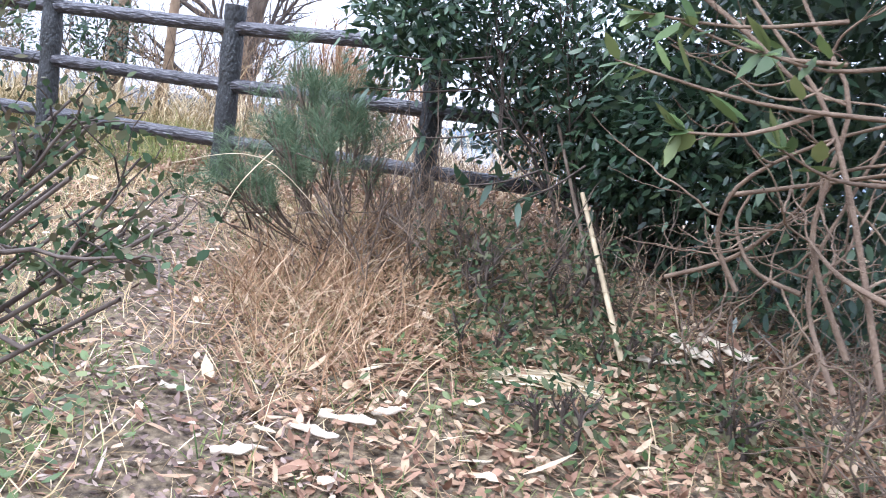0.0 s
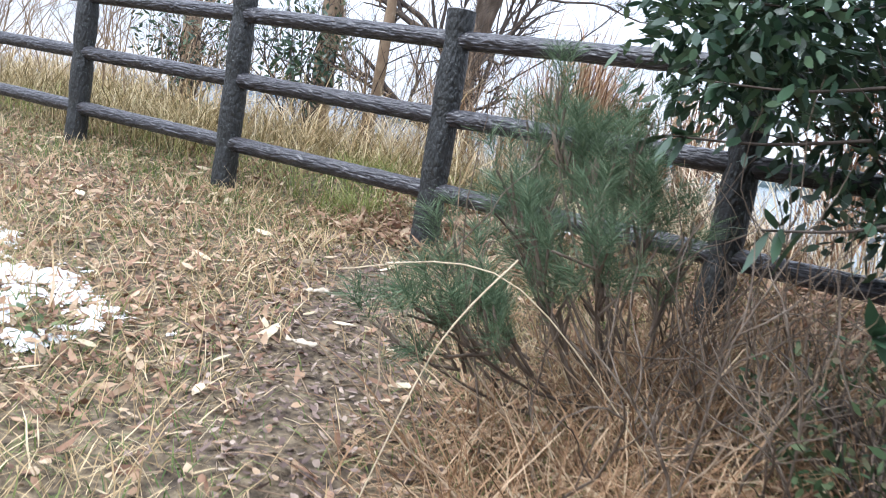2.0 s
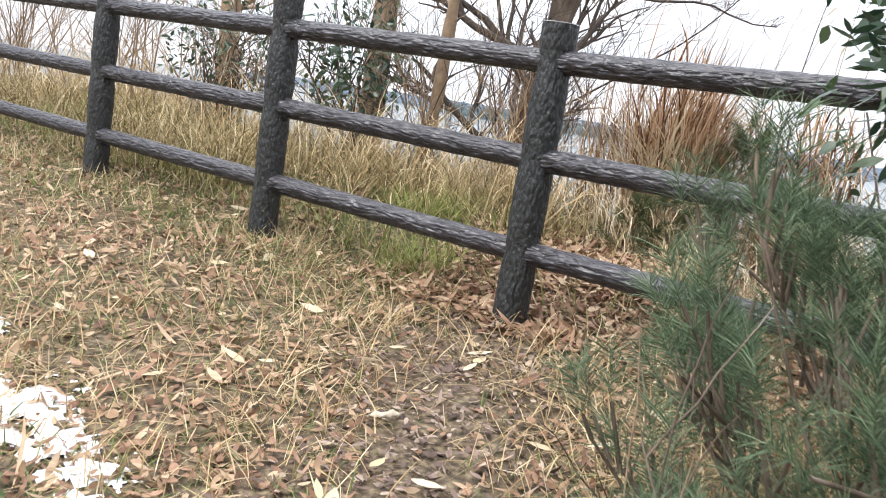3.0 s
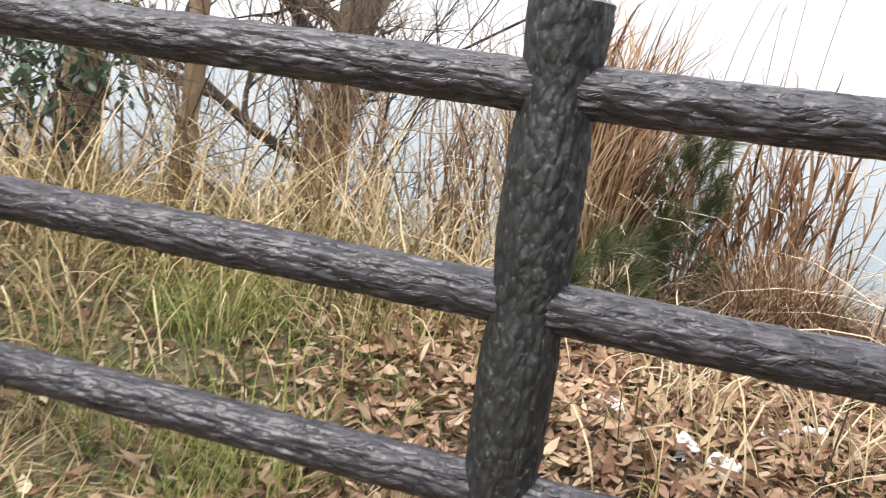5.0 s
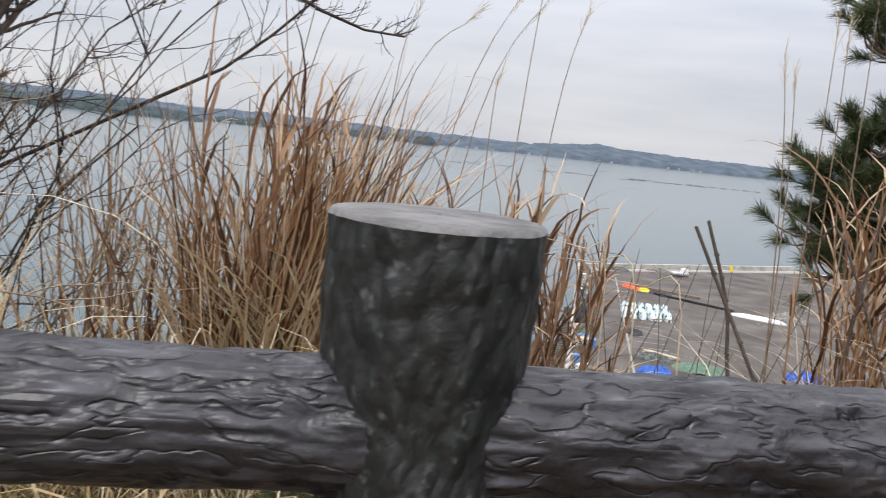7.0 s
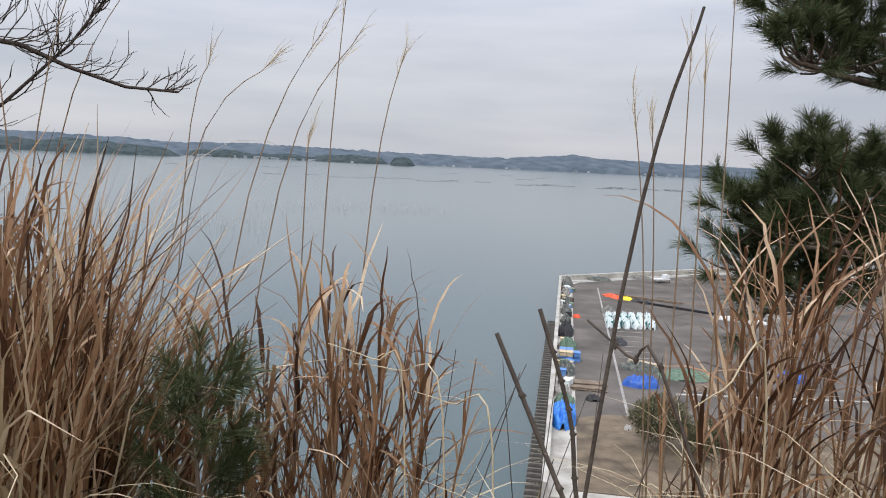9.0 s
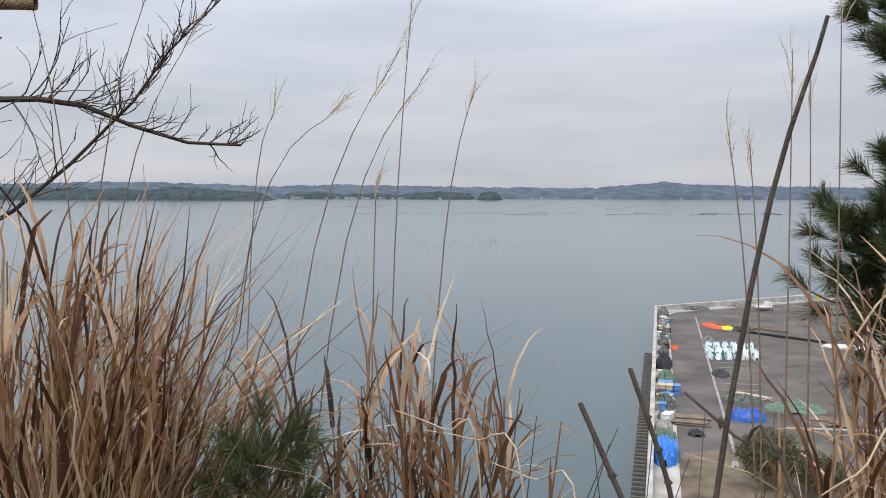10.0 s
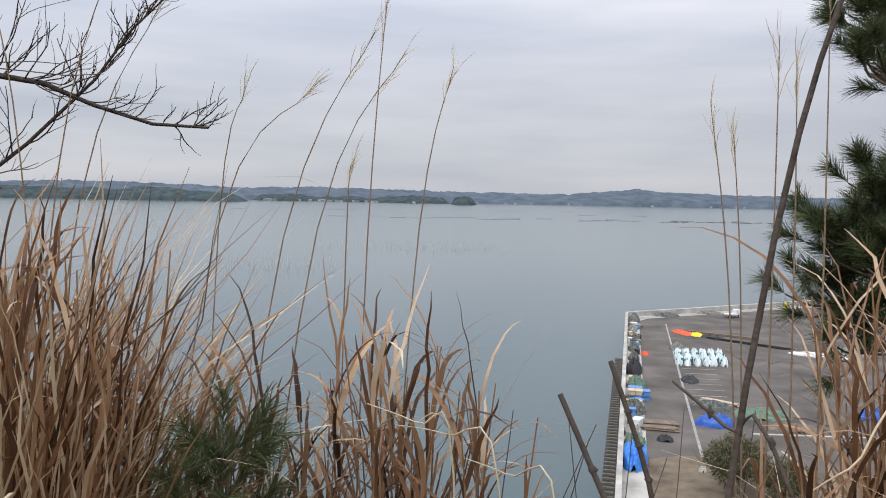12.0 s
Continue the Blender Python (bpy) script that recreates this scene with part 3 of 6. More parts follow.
# ---- far shore and islands ----
def ridge(name, label, xs, y0, depth, heights, rough, material, seed):
    """A wooded ridge that rises from the water."""
    h = heights + rough * (fbm(xs / 45 + seed, 0.5, 0, 4) - 0.5) + rough * 0.35 * (vnoise(xs / 9 + seed, 2.5) - 0.5)
    rows = [(0.0, -0.2), (0.03, 0.22), (0.2, 0.55), (0.45, 0.85), (0.6, 1.0), (1.0, 0.3)]
    V = []
    for f, g in rows:
        zz = SEA_Z - 0.3 + np.maximum(h - SEA_Z, 0.0) * g * (1 + (0.22 if 0.1 < f < 0.5 else 0.0) * (fbm(xs / 60 + seed + 9 * f, 4.0) - 0.5))
        V.append(np.stack([xs + 0.0192 * y0, np.full_like(xs, y0 + depth * f) + 25 * (vnoise(xs / 80 + seed, 7.0) - 0.5), zz], -1))
    V = np.stack(V)
    idx = np.arange(V.shape[0] * V.shape[1]).reshape(V.shape[:2])
    F = np.stack([idx[:-1, :-1], idx[:-1, 1:], idx[1:, 1:], idx[1:, :-1]], -1).reshape(-1, 4)
    return tagged(new(name, mesh_of(name, V, F, material, True)), label, "hills", kind="structure")


hx = np.arange(-3600, 4200, 9.0)
hh = np.interp(hx, [-3600, -1400, -1090, -680, -500, -275, 190, 465, 790, 900, 1040, 1098, 1150, 1232, 1460, 1950, 4200],
               [30, 35, 42, 36, 26, 35, 30, 26, 25, 33, 44, 55, 46, 40, 35, 31, 30])
ridge("backdrop_hills", "low wooded hills across the bay, hazed blue-grey in their colour", hx, 2930, 420, hh, 12, M_FARHILL, 3.0)
lx = np.arange(-375, 262, 5.0)
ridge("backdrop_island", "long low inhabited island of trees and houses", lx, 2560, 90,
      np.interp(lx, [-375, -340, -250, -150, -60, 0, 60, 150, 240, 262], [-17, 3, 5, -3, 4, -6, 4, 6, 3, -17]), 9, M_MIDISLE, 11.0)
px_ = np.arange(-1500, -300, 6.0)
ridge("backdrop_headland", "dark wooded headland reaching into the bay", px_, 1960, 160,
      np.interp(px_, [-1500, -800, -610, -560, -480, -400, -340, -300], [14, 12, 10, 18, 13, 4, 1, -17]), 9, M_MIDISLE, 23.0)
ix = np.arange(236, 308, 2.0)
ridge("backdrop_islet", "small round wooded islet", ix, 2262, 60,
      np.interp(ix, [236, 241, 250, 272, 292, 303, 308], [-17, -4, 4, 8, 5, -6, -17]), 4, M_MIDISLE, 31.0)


def house(x, y, z, sx, sy, sz, turn):
    ob = thing("house", "small pale house on the far shore", "house", "houses across the bay", at=(x, y, z))
    ob.rotation_euler = (0, 0, turn)
    part("wall", box(sx, sy, sz, M_HOUSE, "wall"), ob)
    bm = bmesh.new()
    a, b, c = sx / 2 + 0.5, sy / 2 + 0.5, sz * 0.55
    vs = [bm.verts.new(q) for q in ((-a, -b, sz), (a, -b, sz), (a, b, sz), (-a, b, sz), (-a, 0, sz + c), (a, 0, sz + c))]
    for f in ((0, 1, 5, 4), (2, 3, 4, 5), (0, 4, 3), (1, 2, 5), (3, 2, 1, 0)):
        bm.faces.new([vs[i] for i in f])
    me = bpy.data.meshes.new("roof")
    bm.to_mesh(me)
    bm.free()
    me.materials.append(M_ROOF)
    part("roof", me, ob)


for i in range(46):
    if i < 30:
        x, y = RNG.uniform(-330, 230), 2556 + RNG.uniform(-4, 6)
    else:
        x, y = RNG.uniform(350, 1500), 2920 + RNG.uniform(-4, 6)
    house(x + 0.0192 * y, y, SEA_Z + 0.2, RNG.uniform(6, 11), RNG.uniform(5, 8), RNG.uniform(2.2, 4.2), RNG.uniform(-0.4, 0.4))

# ---- oyster rafts and stakes in the bay ----
raft_me = box(24, 2.2, 0.3, M_RAFT, "deck", 0.08)
raft_pole = box(0.6, 5.0, 0.3, M_RAFT, "pole", 0.05)
first_raft = None
for k in range(46):
    if k < 20:
        x, y = -20 + 21 * k + RNG.uniform(-9, 9), 745 + 30 * math.sin(k * 1.7) + RNG.uniform(-12, 12)
    elif k < 34:
        x, y = RNG.uniform(-190, 420), RNG.uniform(900, 1350)
    else:
        x, y = 285 + 13 * (k - 34), 722 + 2 * (k - 34)
    small = 0.2 if k >= 34 else RNG.uniform(0.5, 1.0)
    m = Matrix.Translation((x + 0.0192 * y, y, SEA_Z - 0.15)) @ Matrix.Rotation(RNG.uniform(-0.12, 0.02), 4, 'Z') @ Matrix.Diagonal((small, 1, 1, 1))
    if first_raft is None:
        first_raft = thing("oyster_raft", "dark timber oyster raft afloat on the calm bay", "raft", "oyster rafts")
        part("deck", raft_me, first_raft)
        for q in (-10, -4, 4, 10):
            part("cross_pole", raft_pole, first_raft, m=Matrix.Translation((q, 0, 0.3)))
        first_raft.matrix_basis = m
    else:
        copy_thing(first_raft, m).scale = (small, 1, 1)

n = 420
sa = np.stack([np.concatenate([RNG.uniform(-14, 58, 260), RNG.uniform(-34, -4, 160)]), np.concatenate([RNG.normal(300, 16, 260), RNG.normal(215, 14, 160)]), np.full(n, SEA_Z - 1.0)], -1)
tops = sa + np.stack([RNG.normal(0, 0.15, n), RNG.normal(0, 0.15, n), RNG.uniform(1.8, 3.4, n)], -1)
M_STAKE = mat("bamboo_stakes", even((0.42, 0.43, 0.42), (0.55, 0.55, 0.53)), 0.8, 1, 1.0, 0.0, 0.0)
V, F = tubes(np.stack([sa, tops], 1), np.array([0.03, 0.02]), 4)
tagged(new("seaweed_stakes", mesh_of("seaweed_stakes", V, F, M_STAKE)), "rows of thin pale stakes standing in the shallow bay", "stakes", kind="stuff")


# ---- the quay below ----
def slab(name, outline, top, thick, material):
    bm = bmesh.new()
    vs = [bm.verts.new((*quay(u, v), top)) for u, v in outline]
    f = bm.faces.new(vs)
    if f.normal.z < 0:
        f.normal_flip()
    r = bmesh.ops.extrude_face_region(bm, geom=[f])
    bmesh.ops.translate(bm, vec=(0, 0, -thick), verts=[e for e in r["geom"] if isinstance(e, bmesh.types.BMVert)])
    bmesh.ops.recalc_face_normals(bm, faces=bm.faces)
    me = bpy.data.meshes.new(name)
    bm.to_mesh(me)
    bm.free()
    me.materials.append(material)
    return me


tagged(new("quay_concrete", slab("quay_concrete", [(0, -6), (0, 73.0), (38.3, 105.6), (90, 100), (90, -6)], QUAY_Z, 5.0, M_CONCRETE)),
       "pale concrete quay apron standing in the water", "quay", kind="structure")
tagged(new("pavement", slab("pavement", [(1.9, 7.5), (1.9, 69.5), (3.2, 72.5), (38.3, 102.0), (80, 97), (80, 9), (20, 7)], QUAY_Z + 0.03, 0.02, M_ASPHALT)),
       "worn grey-brown asphalt of the quay yard", "pavement", kind="structure")
tagged(new("ground_lot", slab("ground_lot", [(1.9, -5), (1.9, 7.3), (4.0, 8.6), (7.0, 8.9), (12, 7.6), (30, 8.0), (30, -5)], QUAY_Z + 0.06, 0.05, M_DRYLOT)),
       "bare dry soil lot at the foot of the hill", "ground", kind="structure")


def quay_matrix(u, v, z=0.0, turn=0.0):
    x, y = quay(u, v)
    return Matrix.Translation((x, y, QUAY_Z + z)) @ Matrix.Rotation(math.atan2(QU[1], QU[0]) + turn, 4, 'Z')


wall = tagged(new("wall_quay", slab("wall_quay", [(-0.02, -6), (-0.02, 73.2), (38.2, 105.8), (38.5, 105.3), (0.34, 72.7), (0.34, -6)], QUAY_Z + 0.75, 0.75, M_CONCRETE)),
              "low weathered concrete parapet along the quay edge", "parapet", kind="structure")
tagged(new("trim_line", slab("trim_line", [(5.35, 7.8), (5.35, 68.0), (5.53, 68.0), (5.55, 7.8)], QUAY_Z + 0.036, 0.005, M_LINE)),
       "faded white lane line", "road marking", kind="structure")
for k in range(7):
    v0 = 24.0 + 2.3 * k
    tagged(new("trim_bay_line", slab("trim_bay_line", [(5.9, v0), (9.0, v0 + 0.3), (9.0, v0 + 0.42), (5.9, v0 + 0.12)], QUAY_Z + 0.036, 0.005, M_LINE)),
           "faded parking bay line", "road marking", kind="structure")
tagged(new("trim_kerb", slab("trim_kerb", [(9.5, 15.2), (40, 20.5), (40, 20.8), (9.5, 15.5)], QUAY_Z + 0.09, 0.06, M_CONCRETE)),
       "pale concrete kerb across the yard", "kerb", kind="structure")
tagged(new("trim_far_edge", slab("trim_far_edge", [(1.0, 72.2), (38.0, 103.6), (38.3, 102.6), (2.2, 71.4)], QUAY_Z + 0.036, 0.005, M_LINE)),
       "pale strip along the far quay edge", "road marking", kind="structure")

# ribbed steel landing stage against the quay's water side
stage = thing("landing_stage", "ribbed rusty steel sheet-pile fender along the quay", "sheet piling")
stage.matrix_basis = quay_matrix(-0.47, 0, -1.7)
me = box(0.8, 54, 1.2, M_PILE, "deck", 0.04, False)
part("deck", me, stage, m=Matrix.Translation((0, 21, -0.3)))
rib = box(0.85, 0.34, 1.5, M_PILE, "rib", 0.05, False)
for k in range(64):
    part("rib", rib, stage, m=Matrix.Translation((-0.06, -5.2 + 0.83 * k, -0.2)))


def heap_mesh(su, sv, h, material, seed, steep=1.0):
    """A lumpy heap that lies on the ground."""
    n = 34
    a = np.linspace(-1, 1, n)
    A, B = np.meshgrid(a, a)
    r = np.sqrt(A ** 2 + B ** 2) / (1 + 0.35 * (fbm(np.cos(np.arctan2(B, A)) * 1.4 + seed, np.sin(np.arctan2(B, A)) * 1.4, 0, 2) - 0.5))
    z = h * np.clip(1 - r ** (2 * steep), 0, 1) ** 0.6 * (0.35 + 1.2 * fbm(A * 5 + seed, B * 5, 0, 3))
    z = np.where(r >= 1, -0.02, z)
    V = np.stack([A * su / 2, B * sv / 2, z], -1).reshape(-1, 3)
    idx = np.arange(n * n).reshape(n, n)
    F = np.stack([idx[:-1, :-1], idx[:-1, 1:], idx[1:, 1:], idx[1:, :-1]], -1).reshape(-1, 4)
    keep = z.reshape(-1)[F].max(1) > 0
    return mesh_of("heap", V, F[keep], material)


def heap(name, label, category, u, v, su, sv, h, material, seed, group="", turn=0.0, steep=1.0):
    ob = thing(name, label, category, group, me=heap_mesh(su, sv, h, material, seed, steep))
    ob.matrix_basis = quay_matrix(u, v, 0.03, turn)
    return ob


heap("tarpaulin", "bright blue tarpaulin over stacked gear beside the parapet", "tarpaulin", 1.05, 6.6, 1.7, 4.2, 1.0, M_TARP, 1.0, "blue tarpaulins", steep=3)
heap("tarpaulin", "crumpled dark blue tarpaulin on the asphalt", "tarpaulin", 7.0, 17.0, 2.9, 1.7, 0.75, M_TARPDARK, 4.0, "blue tarpaulins", steep=2)
heap("tarpaulin", "dark blue tarpaulin far across the yard", "tarpaulin", 19.5, 22.5, 3.2, 1.4, 0.7, M_TARPDARK, 6.0, "blue tarpaulins", steep=2)
for k, (u, v, su, sv, h, mt, lab) in enumerate((
        (1.1, 10.4, 1.5, 2.2, 0.7, M_NETGREEN, "green net heap beside the parapet"),
        (1.0, 13.0, 1.4, 2.4, 0.6, M_NET, "grey net heap beside the parapet"),
        (1.2, 16.0, 1.3, 2.6, 0.5, M_NET, "grey net heap beside the parapet"),
        (1.2, 19.6, 1.6, 3.0, 0.8, M_NET, "tangled pale nets and floats beside the parapet"),
        (1.3, 28.5, 1.7, 3.6, 0.9, M_NETGREEN, "dark green net heap beside the parapet"),
        (1.1, 34.8, 1.6, 4.4, 1.3, M_BLACK, "black heap of old netting beside the parapet"),
        (1.1, 41.5, 1.2, 3.5, 0.7, M_NET, "tangled pale nets and floats beside the parapet"),
        (1.1, 47.5, 1.2, 4.5, 0.8, M_NET, "tangled pale nets and floats beside the parapet"),
        (1.1, 54.0, 1.2, 4.5, 0.7, M_NET, "tangled pale nets and floats beside the parapet"),
        (1.0, 61.0, 1.1, 4.5, 0.7, M_NET, "tangled pale nets and floats beside the parapet"),
        (1.2, 69.0, 1.5, 5.0, 1.0, M_NET, "tangled pale nets and floats beside the parapet"),
        (7.4, 22.6, 3.2, 2.4, 0.5, M_NET, "heap of pale poles and netting on the asphalt"),
        (11.0, 21.2, 4.6, 3.4, 0.45, M_NETGREEN, "spread of faded green netting on the asphalt"),
        (12.6, 17.4, 3.6, 1.6, 0.5, M_TIMBER, "heap of brown brushwood on the asphalt"),
        (6.2, 32.3, 1.6, 3.0, 0.4, M_BLACK, "folded black sheet on the asphalt"),
        (6.0, 48.5, 1.8, 2.4, 0.7, M_NET, "grey net heap on the asphalt"),
        (6.0, 75.6, 3.6, 1.2, 0.5, M_NET, "black netting heap near the far parapet"),
        (12.2, 80.6, 3.6, 1.2, 0.5, M_NET, "black netting heap near the far parapet"),
        (24.5, 50.5, 4.5, 2.6, 0.9, M_NET, "grey net heap on the asphalt"),
        (3.2, 11.9, 1.2, 0.9, 0.4, M_BLACK, "small dark crate-like bundle on the asphalt"))):
    heap("heap_of_netting", lab, "net heap", u, v, su, sv, h, mt, 2.3 * k + 0.7, "net heaps on the quay")
heap("float_bundle", "small red float on the concrete strip", "float", 2.3, 44.2, 0.9, 1.2, 0.35, M_ORANGE, 3.3)
for k, (mt, u, v, lab) in enumerate(((M_ORANGE, 6.9, 61.3, "flat orange-red sheet"), (M_ORANGE, 7.7, 60.0, "flat orange-red sheet"), (M_YELLOW, 8.8, 59.6, "flat bright yellow sheet"),
                                     (M_BLACK, 10.2, 58.4, "flat black sheet"), (M_BLACK, 11.3, 57.4, "flat black sheet"))):
    heap("folded_sheet", lab + " laid out on the asphalt", "sheet", u, v, 1.9, 2.6, 0.3, mt, 1.9 * k, "sheets laid out in a row", 0.4)

# rows of white floats tied in nets
for r in range(2):
    for k in range(6):
        ob = thing("float_sack", "fat white float sack tied with teal net", "float", "two rows of white float sacks")
        ob.matrix_basis = quay_matrix(5.75 + 0.88 * k, 40.6 + 3.7 * r + 0.18 * k, 0.03, RNG.uniform(-0.15, 0.15))
        me = heap_mesh(0.86, 3.3, 0.75, M_FLOAT, 3.0 * k + r, 2.5)
        part("sack", me, ob)
        for q in (-0.7, 0.5):
            part("tie", box(0.8, 0.35, 0.62, M_FLOATTIE, "tie", 0.08), ob, "teal net tie", Matrix.Translation((0.05, q + RNG.uniform(-0.2, 0.2), 0.02)))

# crates
for k in range(5):
    for q in range(2):
        tan = q == 1 and k < 2
        ob = thing("crate", "stacked tan fish crate" if tan else "stacked blue plastic fish crate", "crate", "fish crates by the parapet")
        ob.matrix_basis = quay_matrix(0.85 + 0.62 * (k % 3), 23.6 + 1.1 * (k // 3), 0.0 + 0.42 * q, RNG.uniform(-0.08, 0.08))
        b = M_CRATETAN if tan else M_CRATE
        part("tray", box(0.56, 0.95, 0.34, b, "tray", 0.03), ob)
        part("rim", box(0.60, 1.0, 0.06, b, "rim", 0.015), ob, m=Matrix.Translation((0, 0, 0.34)))

# stacks of poles
def pole_stack(label, u, v, turn, count, length, material):
    ob = thing("pole_stack", label, "poles", "stacked poles")
    ob.matrix_basis = quay_matrix(u, v, 0.03, turn)
    for k in range(count):
        P = np.array([[[-length / 2, 0, 0], [0, 0, 0.01], [length / 2, 0, 0]]], float)
        V, F = tubes(P, np.array([0.07, 0.075, 0.065]), 8)
        part("pole", mesh_of("pole", V, F, material, True), ob,
             m=Matrix.Translation((RNG.uniform(-0.2, 0.2), (k % 6 - 2.5) * 0.17, 0.08 + 0.14 * (k // 6))) @ Matrix.Rotation(RNG.uniform(-0.03, 0.03), 4, 'Z'))


pole_stack("low stack of weathered brown poles on the asphalt", 2.9, 15.9, 0.03, 12, 2.6, M_TIMBER)
pole_stack("low stack of weathered brown poles on the asphalt", 2.9, 14.6, -0.02, 10, 2.5, M_TIMBER)
pole_stack("pale bamboo poles lying on the asphalt", 8.2, 24.2, -0.5, 9, 3.0, M_DEADWOOD)
pole_stack("long dark poles laid across the yard", 14.5, 55.0, -0.55, 8, 10.0, M_BLACK)
pole_stack("long dark poles laid across the yard", 11.5, 60.5, -0.4, 8, 9.0, M_TIMBER)

boat = thing("rowing_boat", "narrow white upturned boat on the asphalt", "boat")
boat.matrix_basis = quay_matrix(21.0, 49.0, 0.03, -0.35)
s = np.linspace(-1, 1, 25)
th = np.linspace(0, np.pi, 13)
Vb = np.stack([np.repeat(s[:, None] * 3.2, 13, 1), np.cos(th)[None] * (0.55 * (1 - s ** 4))[:, None], np.sin(th)[None] * (0.5 * (1 - 0.8 * s ** 4))[:, None]], -1)
idx = np.arange(25 * 13).reshape(25, 13)
part("hull", mesh_of("hull", Vb, np.stack([idx[:-1, :-1], idx[:-1, 1:], idx[1:, 1:], idx[1:, :-1]], -1).reshape(-1, 4), M_BOATWHITE, True), boat)
part("keel", box(5.6, 0.06, 0.08, M_TIMBER, "keel", 0.01), boat, m=Matrix.Translation((0, 0, 0.48)))

cart = thing("flatbed_cart", "small white flatbed cart with dark wheels", "cart")
cart.matrix_basis = quay_matrix(15.3, 78.0, 0.03, 0.5)
part("bed", box(2.4, 1.2, 0.2, M_BOATWHITE, "bed", 0.03), cart, m=Matrix.Translation((0, 0, 0.4)))
part("cab", box(0.8, 1.1, 0.6, M_BOATWHITE, "cab", 0.08), cart, m=Matrix.Translation((0.7, 0, 0.6)))
for q in ((-0.8, -0.6), (-0.8, 0.6), (0.8, -0.6), (0.8, 0.6)):
    V, F = tubes(np.array([[[0, -0.08, 0], [0, 0.08, 0]]], float), np.array([0.25, 0.25]), 14)
    part("wheel", mesh_of("wheel", V, F, M_BLACK), cart, m=Matrix.Translation((q[0], q[1], 0.25)))
bollard = thing("bollard", "yellow painted bollard by the far parapet", "bollard", me=box(0.5, 0.4, 1.0, M_YELLOW, "bollard", 0.1))
bollard.matrix_basis = quay_matrix(25.0, 91.5, 0.0)
for k, (u, v, s0) in enumerate(((6.4, 7.2, 0.9), (7.3, 8.3, 1.3), (8.2, 7.4, 1.0), (7.0, 5.4, 0.8), (5.2, 5.8, 0.5))):
    heap("boulder", "pale boulder on the dry lot", "rock", u, v, s0, s0, s0 * 0.6, M_ROCK, 7.7 * k, "pale boulders", steep=2)

for k in range(34):
    mt, lab = ((M_CRATE, "blue plastic fish box"), (M_CRATETAN, "tan wooden box"), (M_FLOAT, "white plastic drum box"), (M_BLACK, "black plastic box"), (M_NETGREEN, "green plastic box"), (M_TIMBER, "brown wooden box"))[int(RNG.integers(0, 6))]
    ob = thing("gear_box", lab + " in the gear row by the parapet", "box", "boxes in the gear row")
    ob.matrix_basis = quay_matrix(RNG.uniform(0.55, 1.9), RNG.uniform(9, 72), 0.0, RNG.uniform(-0.6, 0.6))
    w, d, h = RNG.uniform(0.35, 0.8), RNG.uniform(0.4, 1.1), RNG.uniform(0.25, 0.6)
    part("body", box(w, d, h, mt, "body", 0.03), ob)
    part("lid", box(w + 0.05, d + 0.05, 0.06, mt, "lid", 0.015), ob, m=Matrix.Translation((0, 0, h)))

# ---- plants: ways of growing ----
def scatter(n, x0, x1, y0, y1, rng, keep=None):
    p = np.stack([rng.uniform(x0, x1, n), rng.uniform(y0, y1, n)], -1)
    if keep is not None:
        p = p[rng.random(n) < keep(p[:, 0], p[:, 1])]
    return np.concatenate([p, ground_z(p[:, 0], p[:, 1])[:, None]], 1)


def disc(cx, cy, radius, n, rng):
    r, a = radius * np.sqrt(rng.random(n)), rng.uniform(0, 2 * np.pi, n)
    x, y = cx + r * np.cos(a), cy + r * np.sin(a)
    return np.stack([x, y, ground_z(x, y)], -1)


def grow(rng, start, way, length, radius, levels, out, k=7, bend=0.22, kids=4, rise=0.12, ratio=0.6, open_=0.8):
    """A limb with smaller limbs along it; the centre lines and radii go into out."""
    P = [np.array(start, float)]
    d = unit(np.array(way, float))
    for _ in range(k - 1):
        d = unit(d + rng.normal(0, bend, 3) * 0.5 + np.array([0, 0, rise * 0.3]))
        P.append(P[-1] + d * length / (k - 1))
    P = np.array(P)
    out.append((P, np.linspace(radius, radius * 0.45, k)))
    if levels:
        for j in range(kids):
            t = rng.uniform(0.25, 0.98)
            i = min(int(t * (k - 1)), k - 2)
            q = P[i] + (P[i + 1] - P[i]) * (t * (k - 1) - i)
            side = unit(np.cross(d, rng.normal(0, 1, 3)))
            w = unit(unit(P[i + 1] - P[i]) + side * open_ * rng.uniform(0.6, 1.3) + np.array([0, 0, rise]))
            grow(rng, q, w, length * ratio * rng.uniform(0.6, 1.15), radius * 0.5, levels - 1, out, k, bend, kids, rise, ratio, open_)


def limbs_mesh(name, out, material, sides=5):
    P = np.stack([p for p, _ in out])
    R = np.stack([r for _, r in out])
    V, F = tubes(P, R, sides)
    return mesh_of(name, V, F, material, True)


def polyline(points, k=9):
    """A smooth line of k places through a few given ones."""
    pts = np.array(points, float)
    s = np.linspace(0, len(pts) - 1, k)
    i = np.clip(s.astype(int), 0, len(pts) - 2)
    f = (s - i)[:, None]
    p0, p1, p2, p3 = pts[np.maximum(i - 1, 0)], pts[i], pts[i + 1], pts[np.minimum(i + 2, len(pts) - 1)]
    return 0.5 * (2 * p1 + (p2 - p0) * f + (2 * p0 - 5 * p1 + 4 * p2 - p3) * f ** 2 + (3 * p1 - p0 - 3 * p2 + p3) * f ** 3)


